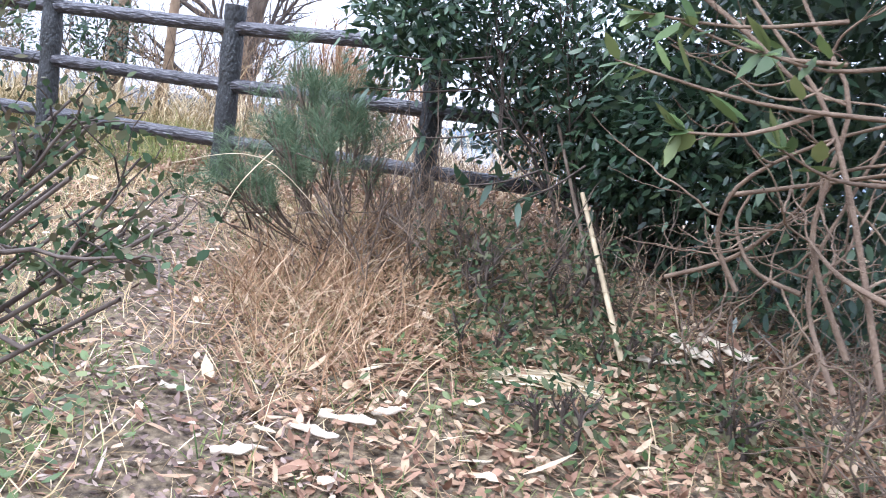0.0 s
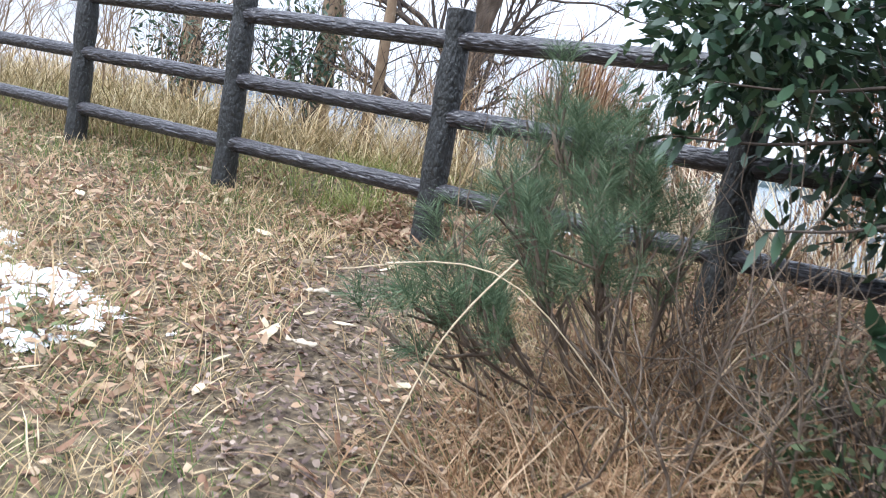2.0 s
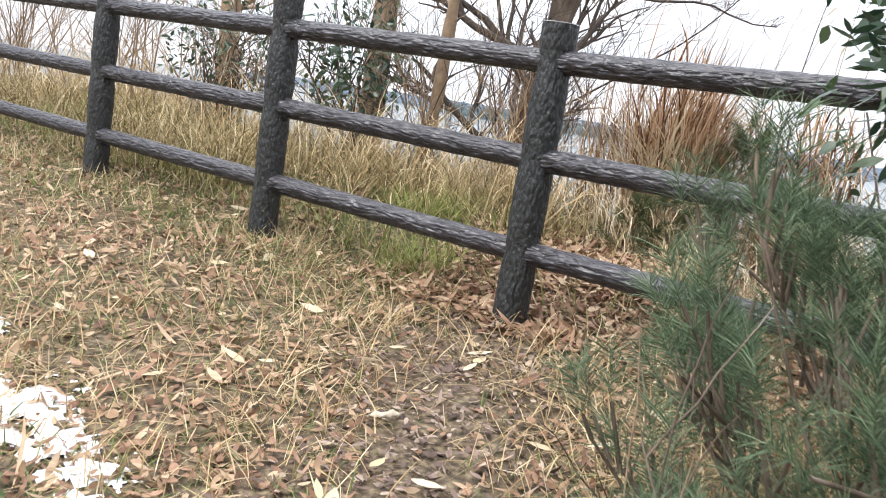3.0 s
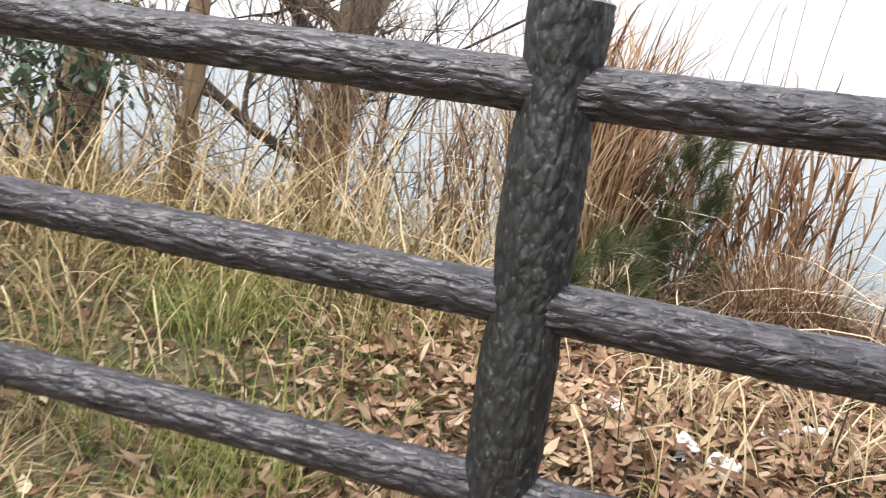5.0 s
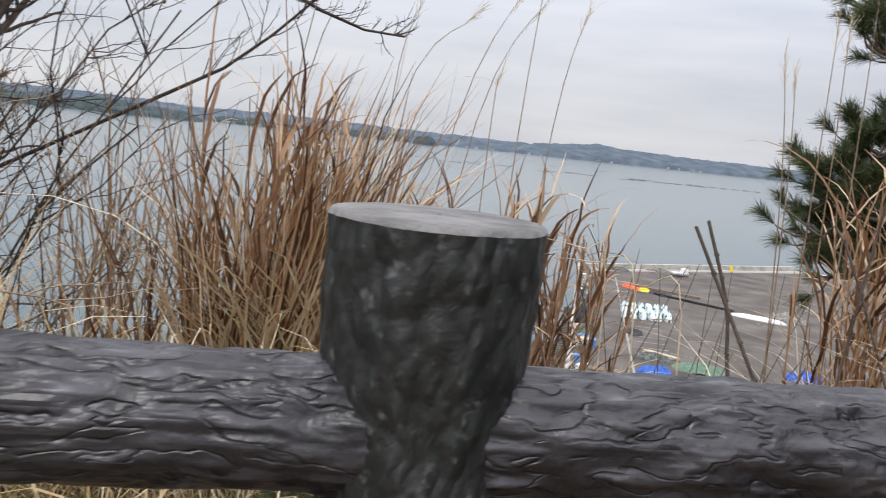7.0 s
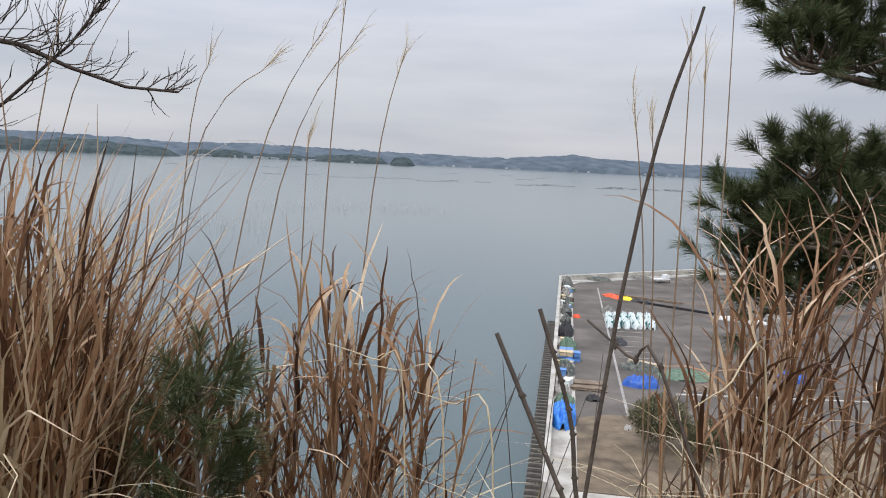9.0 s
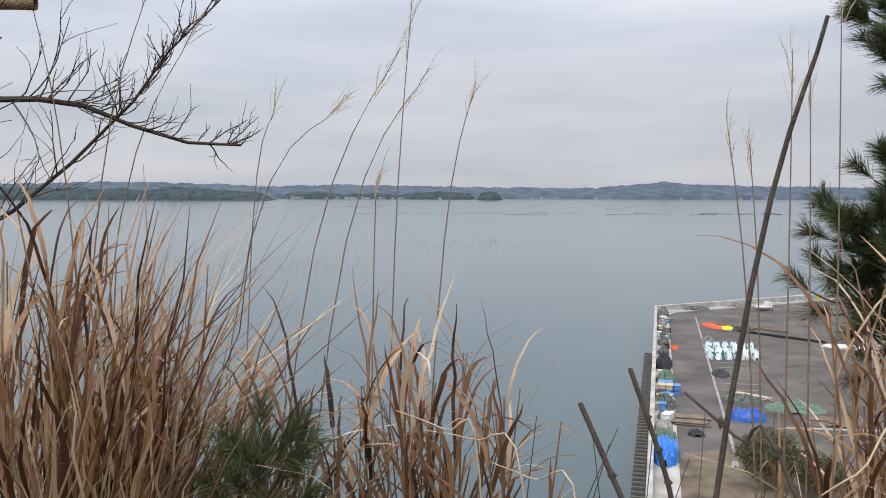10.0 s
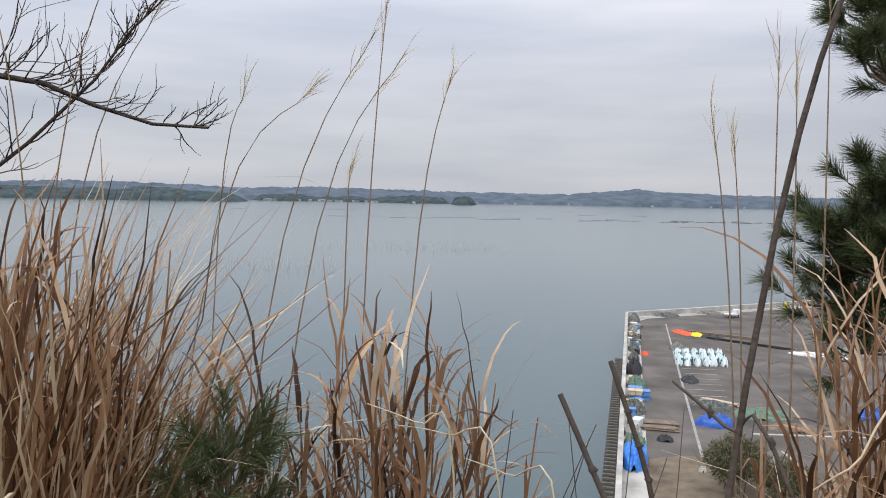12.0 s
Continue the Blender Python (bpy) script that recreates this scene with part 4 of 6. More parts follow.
def needles(rng, starts, ways, shoot, count, length, width=0.0013, spread=0.7):
    """Pine needles round shoots."""
    n = len(starts) * count
    s = np.repeat(starts, count, 0)
    w = np.repeat(unit(ways), count, 0)
    along = rng.random(n) ** 0.7
    side = unit(np.cross(w, rng.normal(0, 1, (n, 3))))
    d = unit(w * (1.1 - 0.35 * rng.random((n, 1))) + side * spread * rng.uniform(0.6, 1.4, (n, 1)))
    p0 = s + w * (along * np.repeat(np.broadcast_to(shoot, len(starts)), count))[:, None]
    L = length * rng.uniform(0.7, 1.15, n)[:, None]
    sag = np.array([0, 0, -0.12]) * L
    P = np.stack([p0, p0 + d * L * 0.5 + sag * 0.2, p0 + d * L + sag], 1)
    return ribbons(P, np.array([1.0, 0.9, 0.25])[None] * width, unit(np.cross(d, rng.normal(0, 1, (n, 3)))))


def pine(name, label, base, height, whorls, reach, rng, count=70, needle=0.085, radius=0.012, lean=(0, 0), group="", width=0.0013, shoot=0.10):
    """A young pine: stem, whorls of side shoots, needles."""
    ob = thing(name, label, "pine", group, at=base)
    k = 8
    s = np.linspace(0, 1, k)
    stem = np.stack([lean[0] * s + 0.02 * np.sin(5 * s), lean[1] * s + 0.02 * np.cos(4 * s), s * height - 0.06], -1)
    out = [(stem, np.linspace(radius, radius * 0.35, k))]
    st, wy = [], []
    for j in range(whorls):
        f = 0.25 + 0.7 * j / max(whorls - 1, 1)
        p = np.array([np.interp(f, s, stem[:, c]) for c in range(3)])
        m = rng.integers(3, 6)
        for q in range(m):
            az = rng.uniform(0, 2 * np.pi)
            d = unit(np.array([np.cos(az), np.sin(az), rng.uniform(0.25, 0.9)]))
            L = reach * (1.1 - 0.7 * f) * rng.uniform(0.6, 1.2)
            end = p + d * L + np.array([0, 0, 0.12 * L])
            out.append((polyline([p, (p + end) / 2 + np.array([0, 0, -0.03 * L]), end], k), np.linspace(radius * 0.4, radius * 0.2, k)))
            st.append(p + (end - p) * 0.45)
            wy.append(end - p)
            st.append(end)
            wy.append(end - p + np.array([0, 0, 0.3 * L]))
    st.append(stem[-2])
    wy.append(np.array([0, 0, 1.0]))
    st.append(stem[-1])
    wy.append(np.array([0.02, 0, 1.0]))
    part("stem", limbs_mesh("stem", out, M_BARK, 6), ob)
    V, F = needles(rng, np.array(st), np.array(wy), shoot, count, needle, width)
    part("needles", mesh_of("needles", V, F, M_NEEDLE), ob)
    return ob


def clump(name, label, cx, cy, radius, n, height, lean, droop, width, material, rng, group="", k=6, pale=0, stalks=0, heading=None):
    """A tussock of grass."""
    base = (cx, cy, float(ground_z(cx, cy)))
    ob = thing(name, label, "grass", group, at=base)
    at = disc(cx, cy, radius, n, rng) - np.array(base)
    V, F = blades(at, height, lean, width, droop, rng, k, heading, 1.6 if stalks else 0.7)
    part("leaves", mesh_of("leaves", V, F, material), ob)
    if pale:
        V, F = blades(disc(cx, cy, radius, pale, rng) - np.array(base), height * 0.95, lean * 1.2, width, droop * 1.8, rng, k)
        part("pale_leaves", mesh_of("pale_leaves", V, F, M_PALE), ob, "bleached drooping leaves")
    if stalks:
        a = disc(cx, cy, radius * 0.8, stalks, rng) - np.array(base)
        tip = a + np.stack([rng.normal(0, 0.10, stalks), rng.normal(0, 0.08, stalks), height * rng.uniform(0.7, 1.05, stalks)], -1)
        mid = (a + tip) / 2 + rng.normal(0, 0.015, (stalks, 3))
        for q in range(stalks):
            V, F = tubes(np.stack([a[q], mid[q], tip[q]])[None], np.array([0.0032, 0.0028, 0.0015]), 5)
            part("stalk", mesh_of("stalk", V, F, M_RUSSET, True), ob)
    return ob


def reed_clump(label, cx, cy, radius, reeds, height, leaf, width, rng, group="", drift=0.10):
    """Stalks with long curling leaves set along them."""
    base = (cx, cy, float(ground_z(cx, cy)))
    ob = thing("plume_grass_clump", label, "grass", group, at=base)
    a = disc(cx, cy, radius, reeds, rng) - np.array(base)
    out = unit(np.concatenate([a[:, :2], np.zeros((reeds, 1))], 1) + rng.normal(0, 0.4, (reeds, 3)) * np.array([1, 1, 0]))
    tip = a + out * drift * rng.uniform(0.4, 1.6, (reeds, 1)) + np.array([0, 0, 1.0]) * height * rng.uniform(0.72, 1.0, (reeds, 1))
    st, hd, up = [], [], []
    for q in range(reeds):
        line = polyline([a[q], (a[q] + tip[q]) / 2 + rng.normal(0, 0.012, 3), tip[q]], 7)
        V, F = tubes(line[None], np.linspace(0.0042, 0.0016, 7), 6)
        part("stalk", mesh_of("stalk", V, F, M_RUSSET, True), ob)
        for k in range(rng.integers(5, 9)):
            f = rng.uniform(0.25, 0.97)
            i = min(int(f * 6), 5)
            st.append(line[i] + (line[i + 1] - line[i]) * (f * 6 - i))
    st = np.array(st)
    n = len(st)
    V, F = blades(st, leaf * min(1.0, height) * rng.uniform(0.7, 1.3, n), 0.30, width, 1.35, rng, 9, 0.3, 2.6)
    part("leaves", mesh_of("leaves", V, F, M_RUSSET), ob)
    low = disc(cx, cy, radius * 1.6, int(reeds * 1.6) + 2, rng) - np.array(base)
    V, F = blades(low, height * 0.75, 0.3, width * 0.75, 1.9, rng, 9)
    part("pale_leaves", mesh_of("pale_leaves", V, F, M_PALE), ob, "bleached drooping leaves")
    return ob


def leaf_cloud(rng, centre, radii, n, length, width, shell=0.55, flat=0.5):
    """Leaves on and inside a lumpy crown."""
    d = unit(rng.normal(0, 1, (n, 3)))
    lump = 0.72 + 0.56 * fbm(d[:, 0] * 2.2 + 5, d[:, 1] * 2.2, d[:, 2] * 2.2, 3)
    r = (shell + (1 - shell) * rng.random(n) ** 0.6) * lump
    at = np.array(centre) + d * r[:, None] * np.array(radii)
    axis = unit(d * 0.7 + rng.normal(0, 0.6, (n, 3)) + np.array([0, 0, -0.15]))
    upish = unit(np.array([0, 0, 1.0]) * flat + rng.normal(0, 0.45, (n, 3)) + d * 0.3)
    side = unit(np.cross(axis, upish))
    return leaf_shapes(at, axis, side, length, width, rng, 0.12)


def sprig(rng, base, tip, n, length, width):
    """Leaves set round a twig, spread at its end; returns leaves and the twig's line."""
    b, t = np.array(base, float), np.array(tip, float)
    w = unit(t - b)
    s = np.concatenate([rng.uniform(0.35, 1.0, n // 2), rng.uniform(0.88, 1.0, n - n // 2)])
    at = b + (t - b) * s[:, None]
    side0 = unit(np.cross(np.repeat(w[None], n, 0), rng.normal(0, 1, (n, 3))))
    axis = unit(w * 0.55 + side0 * 0.9 + np.array([0, 0, -0.1]))
    side = unit(np.cross(axis, np.array([0, 0, 1.0]) + rng.normal(0, 0.25, (n, 3))))
    return leaf_shapes(at, axis, side, length, width, rng, 0.08), polyline([b, (b + t) / 2 + np.array([0, 0, -0.02]), t], 7)


# ---- ground cover on the hilltop ----
def path_far(x, y):
    """Distance from the trodden path's middle line."""
    cx = np.interp(y, [-7, -4.2, -2.5, -1.8, -1.0, -0.3, 0], [4.2, 2.6, 1.55, 0.85, 0.35, 0.1, 0.1])
    return np.abs(x - cx)


def near_walk(x, y, grow_=1.0):
    """1 near the walk, fading out over some metres."""
    fx = np.maximum(np.abs(x - 0.3) - 3.4 * grow_, 0) / 2.2
    fy = np.maximum(np.maximum(-4.6 - y, y - 2.2), 0) / 2.2
    return np.exp(-(fx ** 2 + fy ** 2)) * (0.6 + 0.8 * fbm(x * 0.7 + 60, y * 0.7))


g1 = np.random.default_rng(21)
def fallen_leaves(P, length, width):
    n = len(P)
    az = g1.uniform(0, 2 * np.pi, n)
    axis = unit(np.stack([np.cos(az), np.sin(az), g1.normal(0.05, 0.28, n)], -1))
    side = unit(np.cross(axis, unit(np.array([0, 0, 1.0]) + g1.normal(0, 0.35, (n, 3)))))
    P[:, 2] += g1.uniform(0.004, 0.03, n)
    return leaf_shapes(P, axis, side, length * np.exp(g1.normal(0, 0.4, n)), width * np.exp(g1.normal(0, 0.25, n)), g1, 0.3)


P = np.concatenate([scatter(135000, -5.5, 6.5, -7.0, 1.7, g1, lambda x, y: near_walk(x, y) * np.clip(0.5 + 1.5 * (fbm(x * 1.3 + 8, y * 1.3) - 0.35), 0.2, 1) * np.clip(path_far(x, y) / 0.45, 0.15, 1)), scatter(9000, -14, 14, -16, 0.5, g1)])
V, F = fallen_leaves(P, 0.041, 0.018)
tagged(new("leaf_litter", mesh_of("leaf_litter", V, F, M_LITTER)), "curled brown dead leaves lying over the ground", "leaf litter", kind="stuff")
P = scatter(16000, -1.1, 2.6, -0.15, 1.45, g1, lambda x, y: np.clip(0.35 + (x + 0.7) / 0.8, 0, 1))
P[:, 2] += 0.012
V, F = fallen_leaves(P, 0.052, 0.021)
tagged(new("leaf_litter", mesh_of("leaf_litter", V, F, M_LITTER)), "deep red-brown leaf litter just beyond the fence", "leaf litter", kind="stuff")
P = scatter(9000, 1.7, 4.6, -4.4, -0.9, g1, lambda x, y: np.clip((x - 1.5 + 0.35 * (y + 2.4)) / 0.8, 0, 1) * np.clip(0.3 + 1.8 * (fbm(x * 1.7, y * 1.7, 5.0) - 0.3), 0, 1))
V, F = fallen_leaves(P, 0.048, 0.024)
tagged(new("leaf_litter", mesh_of("leaf_litter", V, F, M_LITTER)), "broad red-brown dead leaves lying under the bush", "leaf litter", kind="stuff")
P = scatter(60000, -0.8, 5.0, -6.5, -0.1, g1, lambda x, y: np.clip(1.45 - path_far(x, y) / 0.38 + 0.8 * (fbm(x * 3, y * 3) - 0.5), 0, 1))
V, F = fallen_leaves(P, 0.026, 0.013)
tagged(new("trodden_litter", mesh_of("trodden_litter", V, F, M_CHIPS)), "trodden grey-brown leaf chips along the path", "leaf litter", kind="stuff")

big = scatter(420, -3.0, 4.5, -5.5, 1.2, g1)
n = len(big)
az = g1.uniform(0, 2 * np.pi, n)
axis = unit(np.stack([np.cos(az), np.sin(az), g1.normal(0.05, 0.15, n)], -1))
side = unit(np.cross(axis, unit(np.array([0, 0, 1.0]) + g1.normal(0, 0.25, (n, 3)))))
big[:, 2] += 0.03
V, F = leaf_shapes(big, axis, side, 0.095, 0.034, g1, 0.1)
tagged(new("pale_fallen_leaves", mesh_of("pale_fallen_leaves", V, F, M_PALE)), "large bleached fallen leaves on the litter", "leaf litter", kind="stuff")

P = scatter(190000, -5.5, 6.0, -7.0, 0.3, g1, lambda x, y: near_walk(x, y) * np.where((x > 1.95 - 0.25 * (y + 2.4)) & (y > -4.2), 0.13, 1.0) * np.clip(0.4 + 1.6 * (fbm(x * 1.1, y * 1.1 + 3) - 0.33), 0.1, 1) * np.clip(path_far(x, y) / 0.5, 0.04, 1))
P[:, 2] += 0.012
V, F = blades(P, 0.13, 1.3, 0.0036, 0.35, g1, 4)
tagged(new("dry_turf", mesh_of("dry_turf", V, F, M_STRAW)), "thin flattened straw-coloured turf", "dry grass", kind="stuff")
P = scatter(250000, -6.0, 6.5, -7.5, 1.4, g1, lambda x, y: near_walk(x, y, 1.3) * np.clip(3.0 * (fbm(x * 0.9 + 31, y * 0.9 + 3) - 0.32), 0.22, 1) * np.clip(path_far(x, y) / 0.6, 0.03, 1) * np.where((x > 1.9) & (y > -2.9), 0.25, 1.0))
V, F = blades(P, 0.085, 0.8, 0.0040, 0.8, g1, 4)
tagged(new("green_turf", mesh_of("green_turf", V, F, M_GREENGRASS)), "patches of short green and olive grass", "grass", kind="stuff")
P = scatter(2600, -5, 5.5, -6.6, 1.6, g1)
n = len(P)
az = g1.uniform(0, 2 * np.pi, n)
L = g1.uniform(0.05, 0.22, n)
d = np.stack([np.cos(az) * L, np.sin(az) * L, g1.normal(0.0, 0.02, n)], -1)
P[:, 2] += 0.02
V, F = tubes(np.stack([P, P + d * 0.5 + g1.normal(0, 0.008, (n, 3)), P + d], 1), np.array([0.0024, 0.002, 0.0012]), 4)
tagged(new("fallen_twigs", mesh_of("fallen_twigs", V, F, M_VINE)), "thin broken twigs and straws lying on the litter", "twigs", kind="stuff")


# ---- old snow ----
def snow(label, cx, cy, rx, ry, turn, seed, cover=0.47, cell=0.009, high=0.02):
    n, m = int(2 * rx / cell), int(2 * ry / cell)
    A, B = np.meshgrid(np.linspace(-rx, rx, n), np.linspace(-ry, ry, m))
    c, s = math.cos(turn), math.sin(turn)
    X, Y = cx + A * c - B * s, cy + A * s + B * c
    f = 0.6 * fbm(A * 7 + seed, B * 7, 0, 3) + 0.4 * fbm(A * 26 + seed, B * 26, 1.0, 3) + 0.22 * (1 - (A / rx) ** 2 - (B / ry) ** 2) - 0.10
    Z = ground_z(X, Y) + 0.004 + high * np.clip((f - cover) * 7, -0.4, 1) * (0.6 + 0.8 * fbm(A * 30, B * 30, 2.0, 2))
    V = np.stack([X - cx, Y - cy, Z], -1).reshape(-1, 3)
    idx = np.arange(n * m).reshape(m, n)
    F = np.stack([idx[:-1, :-1], idx[:-1, 1:], idx[1:, 1:], idx[1:, :-1]], -1).reshape(-1, 4)
    keep = (f.reshape(-1)[F] > cover - 0.02).all(1)
    return thing("snow_patch", label, "snow", "patches of old snow", me=mesh_of("snow_patch", V, F[keep], M_SNOW, True), at=(cx, cy, 0))


snow("thin ragged patch of old snow on the turf", -0.41, -1.77, 0.62, 0.38, -0.25, 3.0, 0.535, high=0.016)
snow("thin ragged remnant of old snow on the turf", -1.22, -1.68, 0.5, 0.3, 0.3, 13.0, 0.56, high=0.016)
for k, (cx, cy, r) in enumerate(((0.16, 0.74, 0.07), (0.24, 0.66, 0.05), (0.36, 0.62, 0.08), (0.45, 0.56, 0.05), (0.62, 0.86, 0.09), (0.72, 0.92, 0.06), (-0.12, 0.6, 0.05), (0.30, 0.80, 0.04))):
    snow("small crumb of old snow among dead leaves beyond the fence", cx, cy + 0.12, r, r * 0.7, k * 0.9, 8.0 + 5 * k, 0.52, 0.005, 0.034)

# ---- beyond the fence ----
g2 = np.random.default_rng(33)
P = scatter(34000, -6.0, 3.2, 0.15, 2.25, g2, lambda x, y: np.clip(0.10 + 0.85 * np.clip((-0.45 - x) / 0.9 + (y - 0.85) / 0.6, 0, 1), 0, 1) * np.clip(1.7 * (fbm(x * 1.6 + 3, y * 1.6) - 0.22), 0.1, 1))
V, F = blades(P, 0.45, 0.4, 0.0055, 1.9, g2, 7)
tagged(new("dry_grass_slope", mesh_of("dry_grass_slope", V, F, M_SLOPE)), "matted tan grass between the fence and the drop", "dry grass", kind="stuff")
P = scatter(9500, -6.0, 2.6, 0.1, 2.0, g2, lambda x, y: np.clip(3.0 * (fbm(x * 1.2 + 13, y * 1.2) - 0.36), 0, 1) * (x < 0.3))
V, F = blades(P, 0.28, 0.4, 0.0048, 1.2, g2, 5)
tagged(new("green_grass_slope", mesh_of("green_grass_slope", V, F, M_TUFT)), "olive green grass growing through the dry mat", "grass", kind="stuff")
P = scatter(1900, -7.5, -0.45, 0.9, 2.5, g2)
V, F = blades(P, 0.92, 0.36, 0.0065, 2.0, g2, 8)
tagged(new("tall_dry_grass", mesh_of("tall_dry_grass", V, F, M_STRAW)), "tall tan grass along the cliff edge", "dry grass", kind="stuff")
P = scatter(9000, -6, 6, 2.0, 7.0, g2, lambda x, y: np.clip(1.2 - 0.2 * (y - 2), 0, 1))
V, F = blades(P, 0.5, 0.4, 0.009, 1.2, g2, 5)
tagged(new("cliff_grass", mesh_of("cliff_grass", V, F, M_RUSSET)), "brown grass hanging on the steep slope", "dry grass", kind="stuff")

GRP = "plume grass clumps at the edge"
for cx, cy, r, n, h, pl, way in ((-0.08, 1.84, 0.14, 400, 1.20, 190, 0.2), (-0.26, 1.86, 0.13, 200, 1.12, 80, None), (-0.6, 1.95, 0.2, 70, 1.0, 20, None), (-1.15, 2.0, 0.22, 60, 0.95, 18, None)):
    clump("plume_grass_clump", "tall dense clump of russet plume grass leaves", cx, cy, r, n, h, 0.11, 0.70, 0.0098, M_RUSSET, g2, GRP, 9, pl, 14, way)
for cx, cy, r, n, h in ((-0.10, 1.80, 0.13, 18, 1.22), (0.0, 1.84, 0.08, 14, 1.14), (-0.26, 1.82, 0.1, 6, 1.1), (0.14, 1.9, 0.06, 6, 0.92), (0.24, 1.95, 0.06, 9, 0.98), (0.32, 1.97, 0.05, 12, 1.10), (0.41, 1.92, 0.05, 5, 0.88), (0.53, 1.97, 0.05, 9, 1.02), (0.61, 1.95, 0.05, 11, 1.12), (0.46, 1.93, 0.04, 6, 0.92), (0.19, 1.86, 0.05, 6, 0.85), (0.08, 1.9, 0.05, 6, 1.0), (0.67, 1.93, 0.04, 6, 0.98), (0.72, 1.9, 0.03, 5, 0.82), (0.80, 1.86, 0.04, 7, 0.82)):
    reed_clump("sparse clump of curling brown plume grass leaves", cx, cy, r, n, h, 0.36, 0.0115, g2, GRP)
for cx, cy, r, n, h in ((1.48, 1.62, 0.05, 5, 0.86), (1.57, 1.60, 0.06, 11, 1.0), (1.68, 1.66, 0.08, 14, 1.12), (1.85, 1.62, 0.10, 14, 1.2), (2.05, 1.5, 0.15, 18, 1.2), (2.35, 1.4, 0.15, 14, 1.2), (1.7, 0.95, 0.12, 6, 0.65)):
    reed_clump("loose clump of brown and bleached plume grass", cx, cy, r, n, h, 0.42, 0.0100, g2, GRP)
for cx, cy, r, n, h in ((-0.25, 1.45, 0.22, 60, 0.72), (-0.65, 1.5, 0.25, 60, 0.8), (0.0, 1.5, 0.12, 26, 0.65), (-1.1, 1.4, 0.25, 60, 0.8), (1.02, 0.72, 0.10, 36, 0.78), (0.72, 0.80, 0.10, 30, 0.62), (1.3, 0.6, 0.12, 40, 0.75), (0.35, 0.95, 0.1, 30, 0.5)):
    clump("arching_grass", "low arching pale grass by the fence", cx, cy, r, n, h, 0.35, 1.9, 0.0055, M_PALE, g2, "arching grass tussocks", 8)
for cx, cy, n, h in ((1.30, 0.72, 22, 1.15), (1.52, 0.66, 24, 1.2), (1.12, 0.60, 14, 1.05), (1.8, 0.75, 24, 1.25)):
    clump("arching_grass", "long pale grass arching low along the fence", cx, cy, 0.10, n, h, 0.45, 1.45, 0.0065, M_PALE, g2, "arching grass tussocks", 10, heading=2.95)
clump("brown_tussock", "rounded matted brown tussock at the edge", 0.66, 1.66, 0.19, 1700, 0.50, 0.25, 1.7, 0.005, M_TUSSOCK, g2, "brown tussocks at the edge", 7, 70)
for cx, cy, r, n, h in ((0.95, 1.70, 0.20, 1100, 0.36), (1.28, 1.72, 0.20, 900, 0.34), (0.15, 1.72, 0.14, 400, 0.28)):
    clump("brown_tussock", "low matted brown tussock at the edge", cx, cy, r, n, h, 0.5, 1.7, 0.005, M_TUSSOCK if n > 950 else M_BENTGRASS, g2, "brown tussocks at the edge", 7, 40)
clump("brown_tussock", "rounded matted brown tussock at the edge", 1.06, 1.55, 0.16, 500, 0.36, 0.3, 1.8, 0.004, M_TUSSOCK, g2, "brown tussocks at the edge", 7, 30)
clump("green_tuft", "bright yellow-green grass tuft beyond the fence", -1.08, 0.82, 0.22, 420, 0.22, 0.5, 1.2, 0.004, M_TUFT, g2, "", 6)
clump("green_tuft", "bright yellow-green grass tuft beyond the fence", -0.62, 0.16, 0.18, 240, 0.2, 0.5, 1.2, 0.004, M_TUFT, g2, "", 6)


# flowering stems of plume grass
def plume_stem(base, mid, tip, plume_len, rng):
    ob = thing("flowering_grass", "single tall dry plume grass stem with a thin seed head", "grass stem", "flowering grass stems", at=base)
    b = np.array(base)
    line = polyline([np.zeros(3), np.array(mid) - b, np.array(tip) - b], 12)
    V, F = tubes(line[None], np.linspace(0.0030, 0.0009, 12), 5)
    part("stem", mesh_of("stem", V, F, M_VINE, True), ob)
    end, w = line[-1], unit(line[-1] - line[-2])
    m = 16
    st = end - w * np.linspace(plume_len, 0.0, m)[:, None]
    dr = unit(np.repeat(w[None], m, 0) + rng.normal(0, 0.16, (m, 3)))
    L = rng.uniform(0.05, 0.10, m)[:, None]
    V, F = ribbons(np.stack([st, st + dr * L * 0.6, st + dr * L + np.array([0.006, 0, -0.004])], 1), np.array([0.0012, 0.0022, 0.0006]), unit(rng.normal(0, 1, (m, 3))))
    part("plume", mesh_of("plume", V, F, M_PALE), ob, "thin silvery seed head")


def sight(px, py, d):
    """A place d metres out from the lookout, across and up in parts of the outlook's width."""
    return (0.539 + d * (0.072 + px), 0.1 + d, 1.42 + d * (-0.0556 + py))


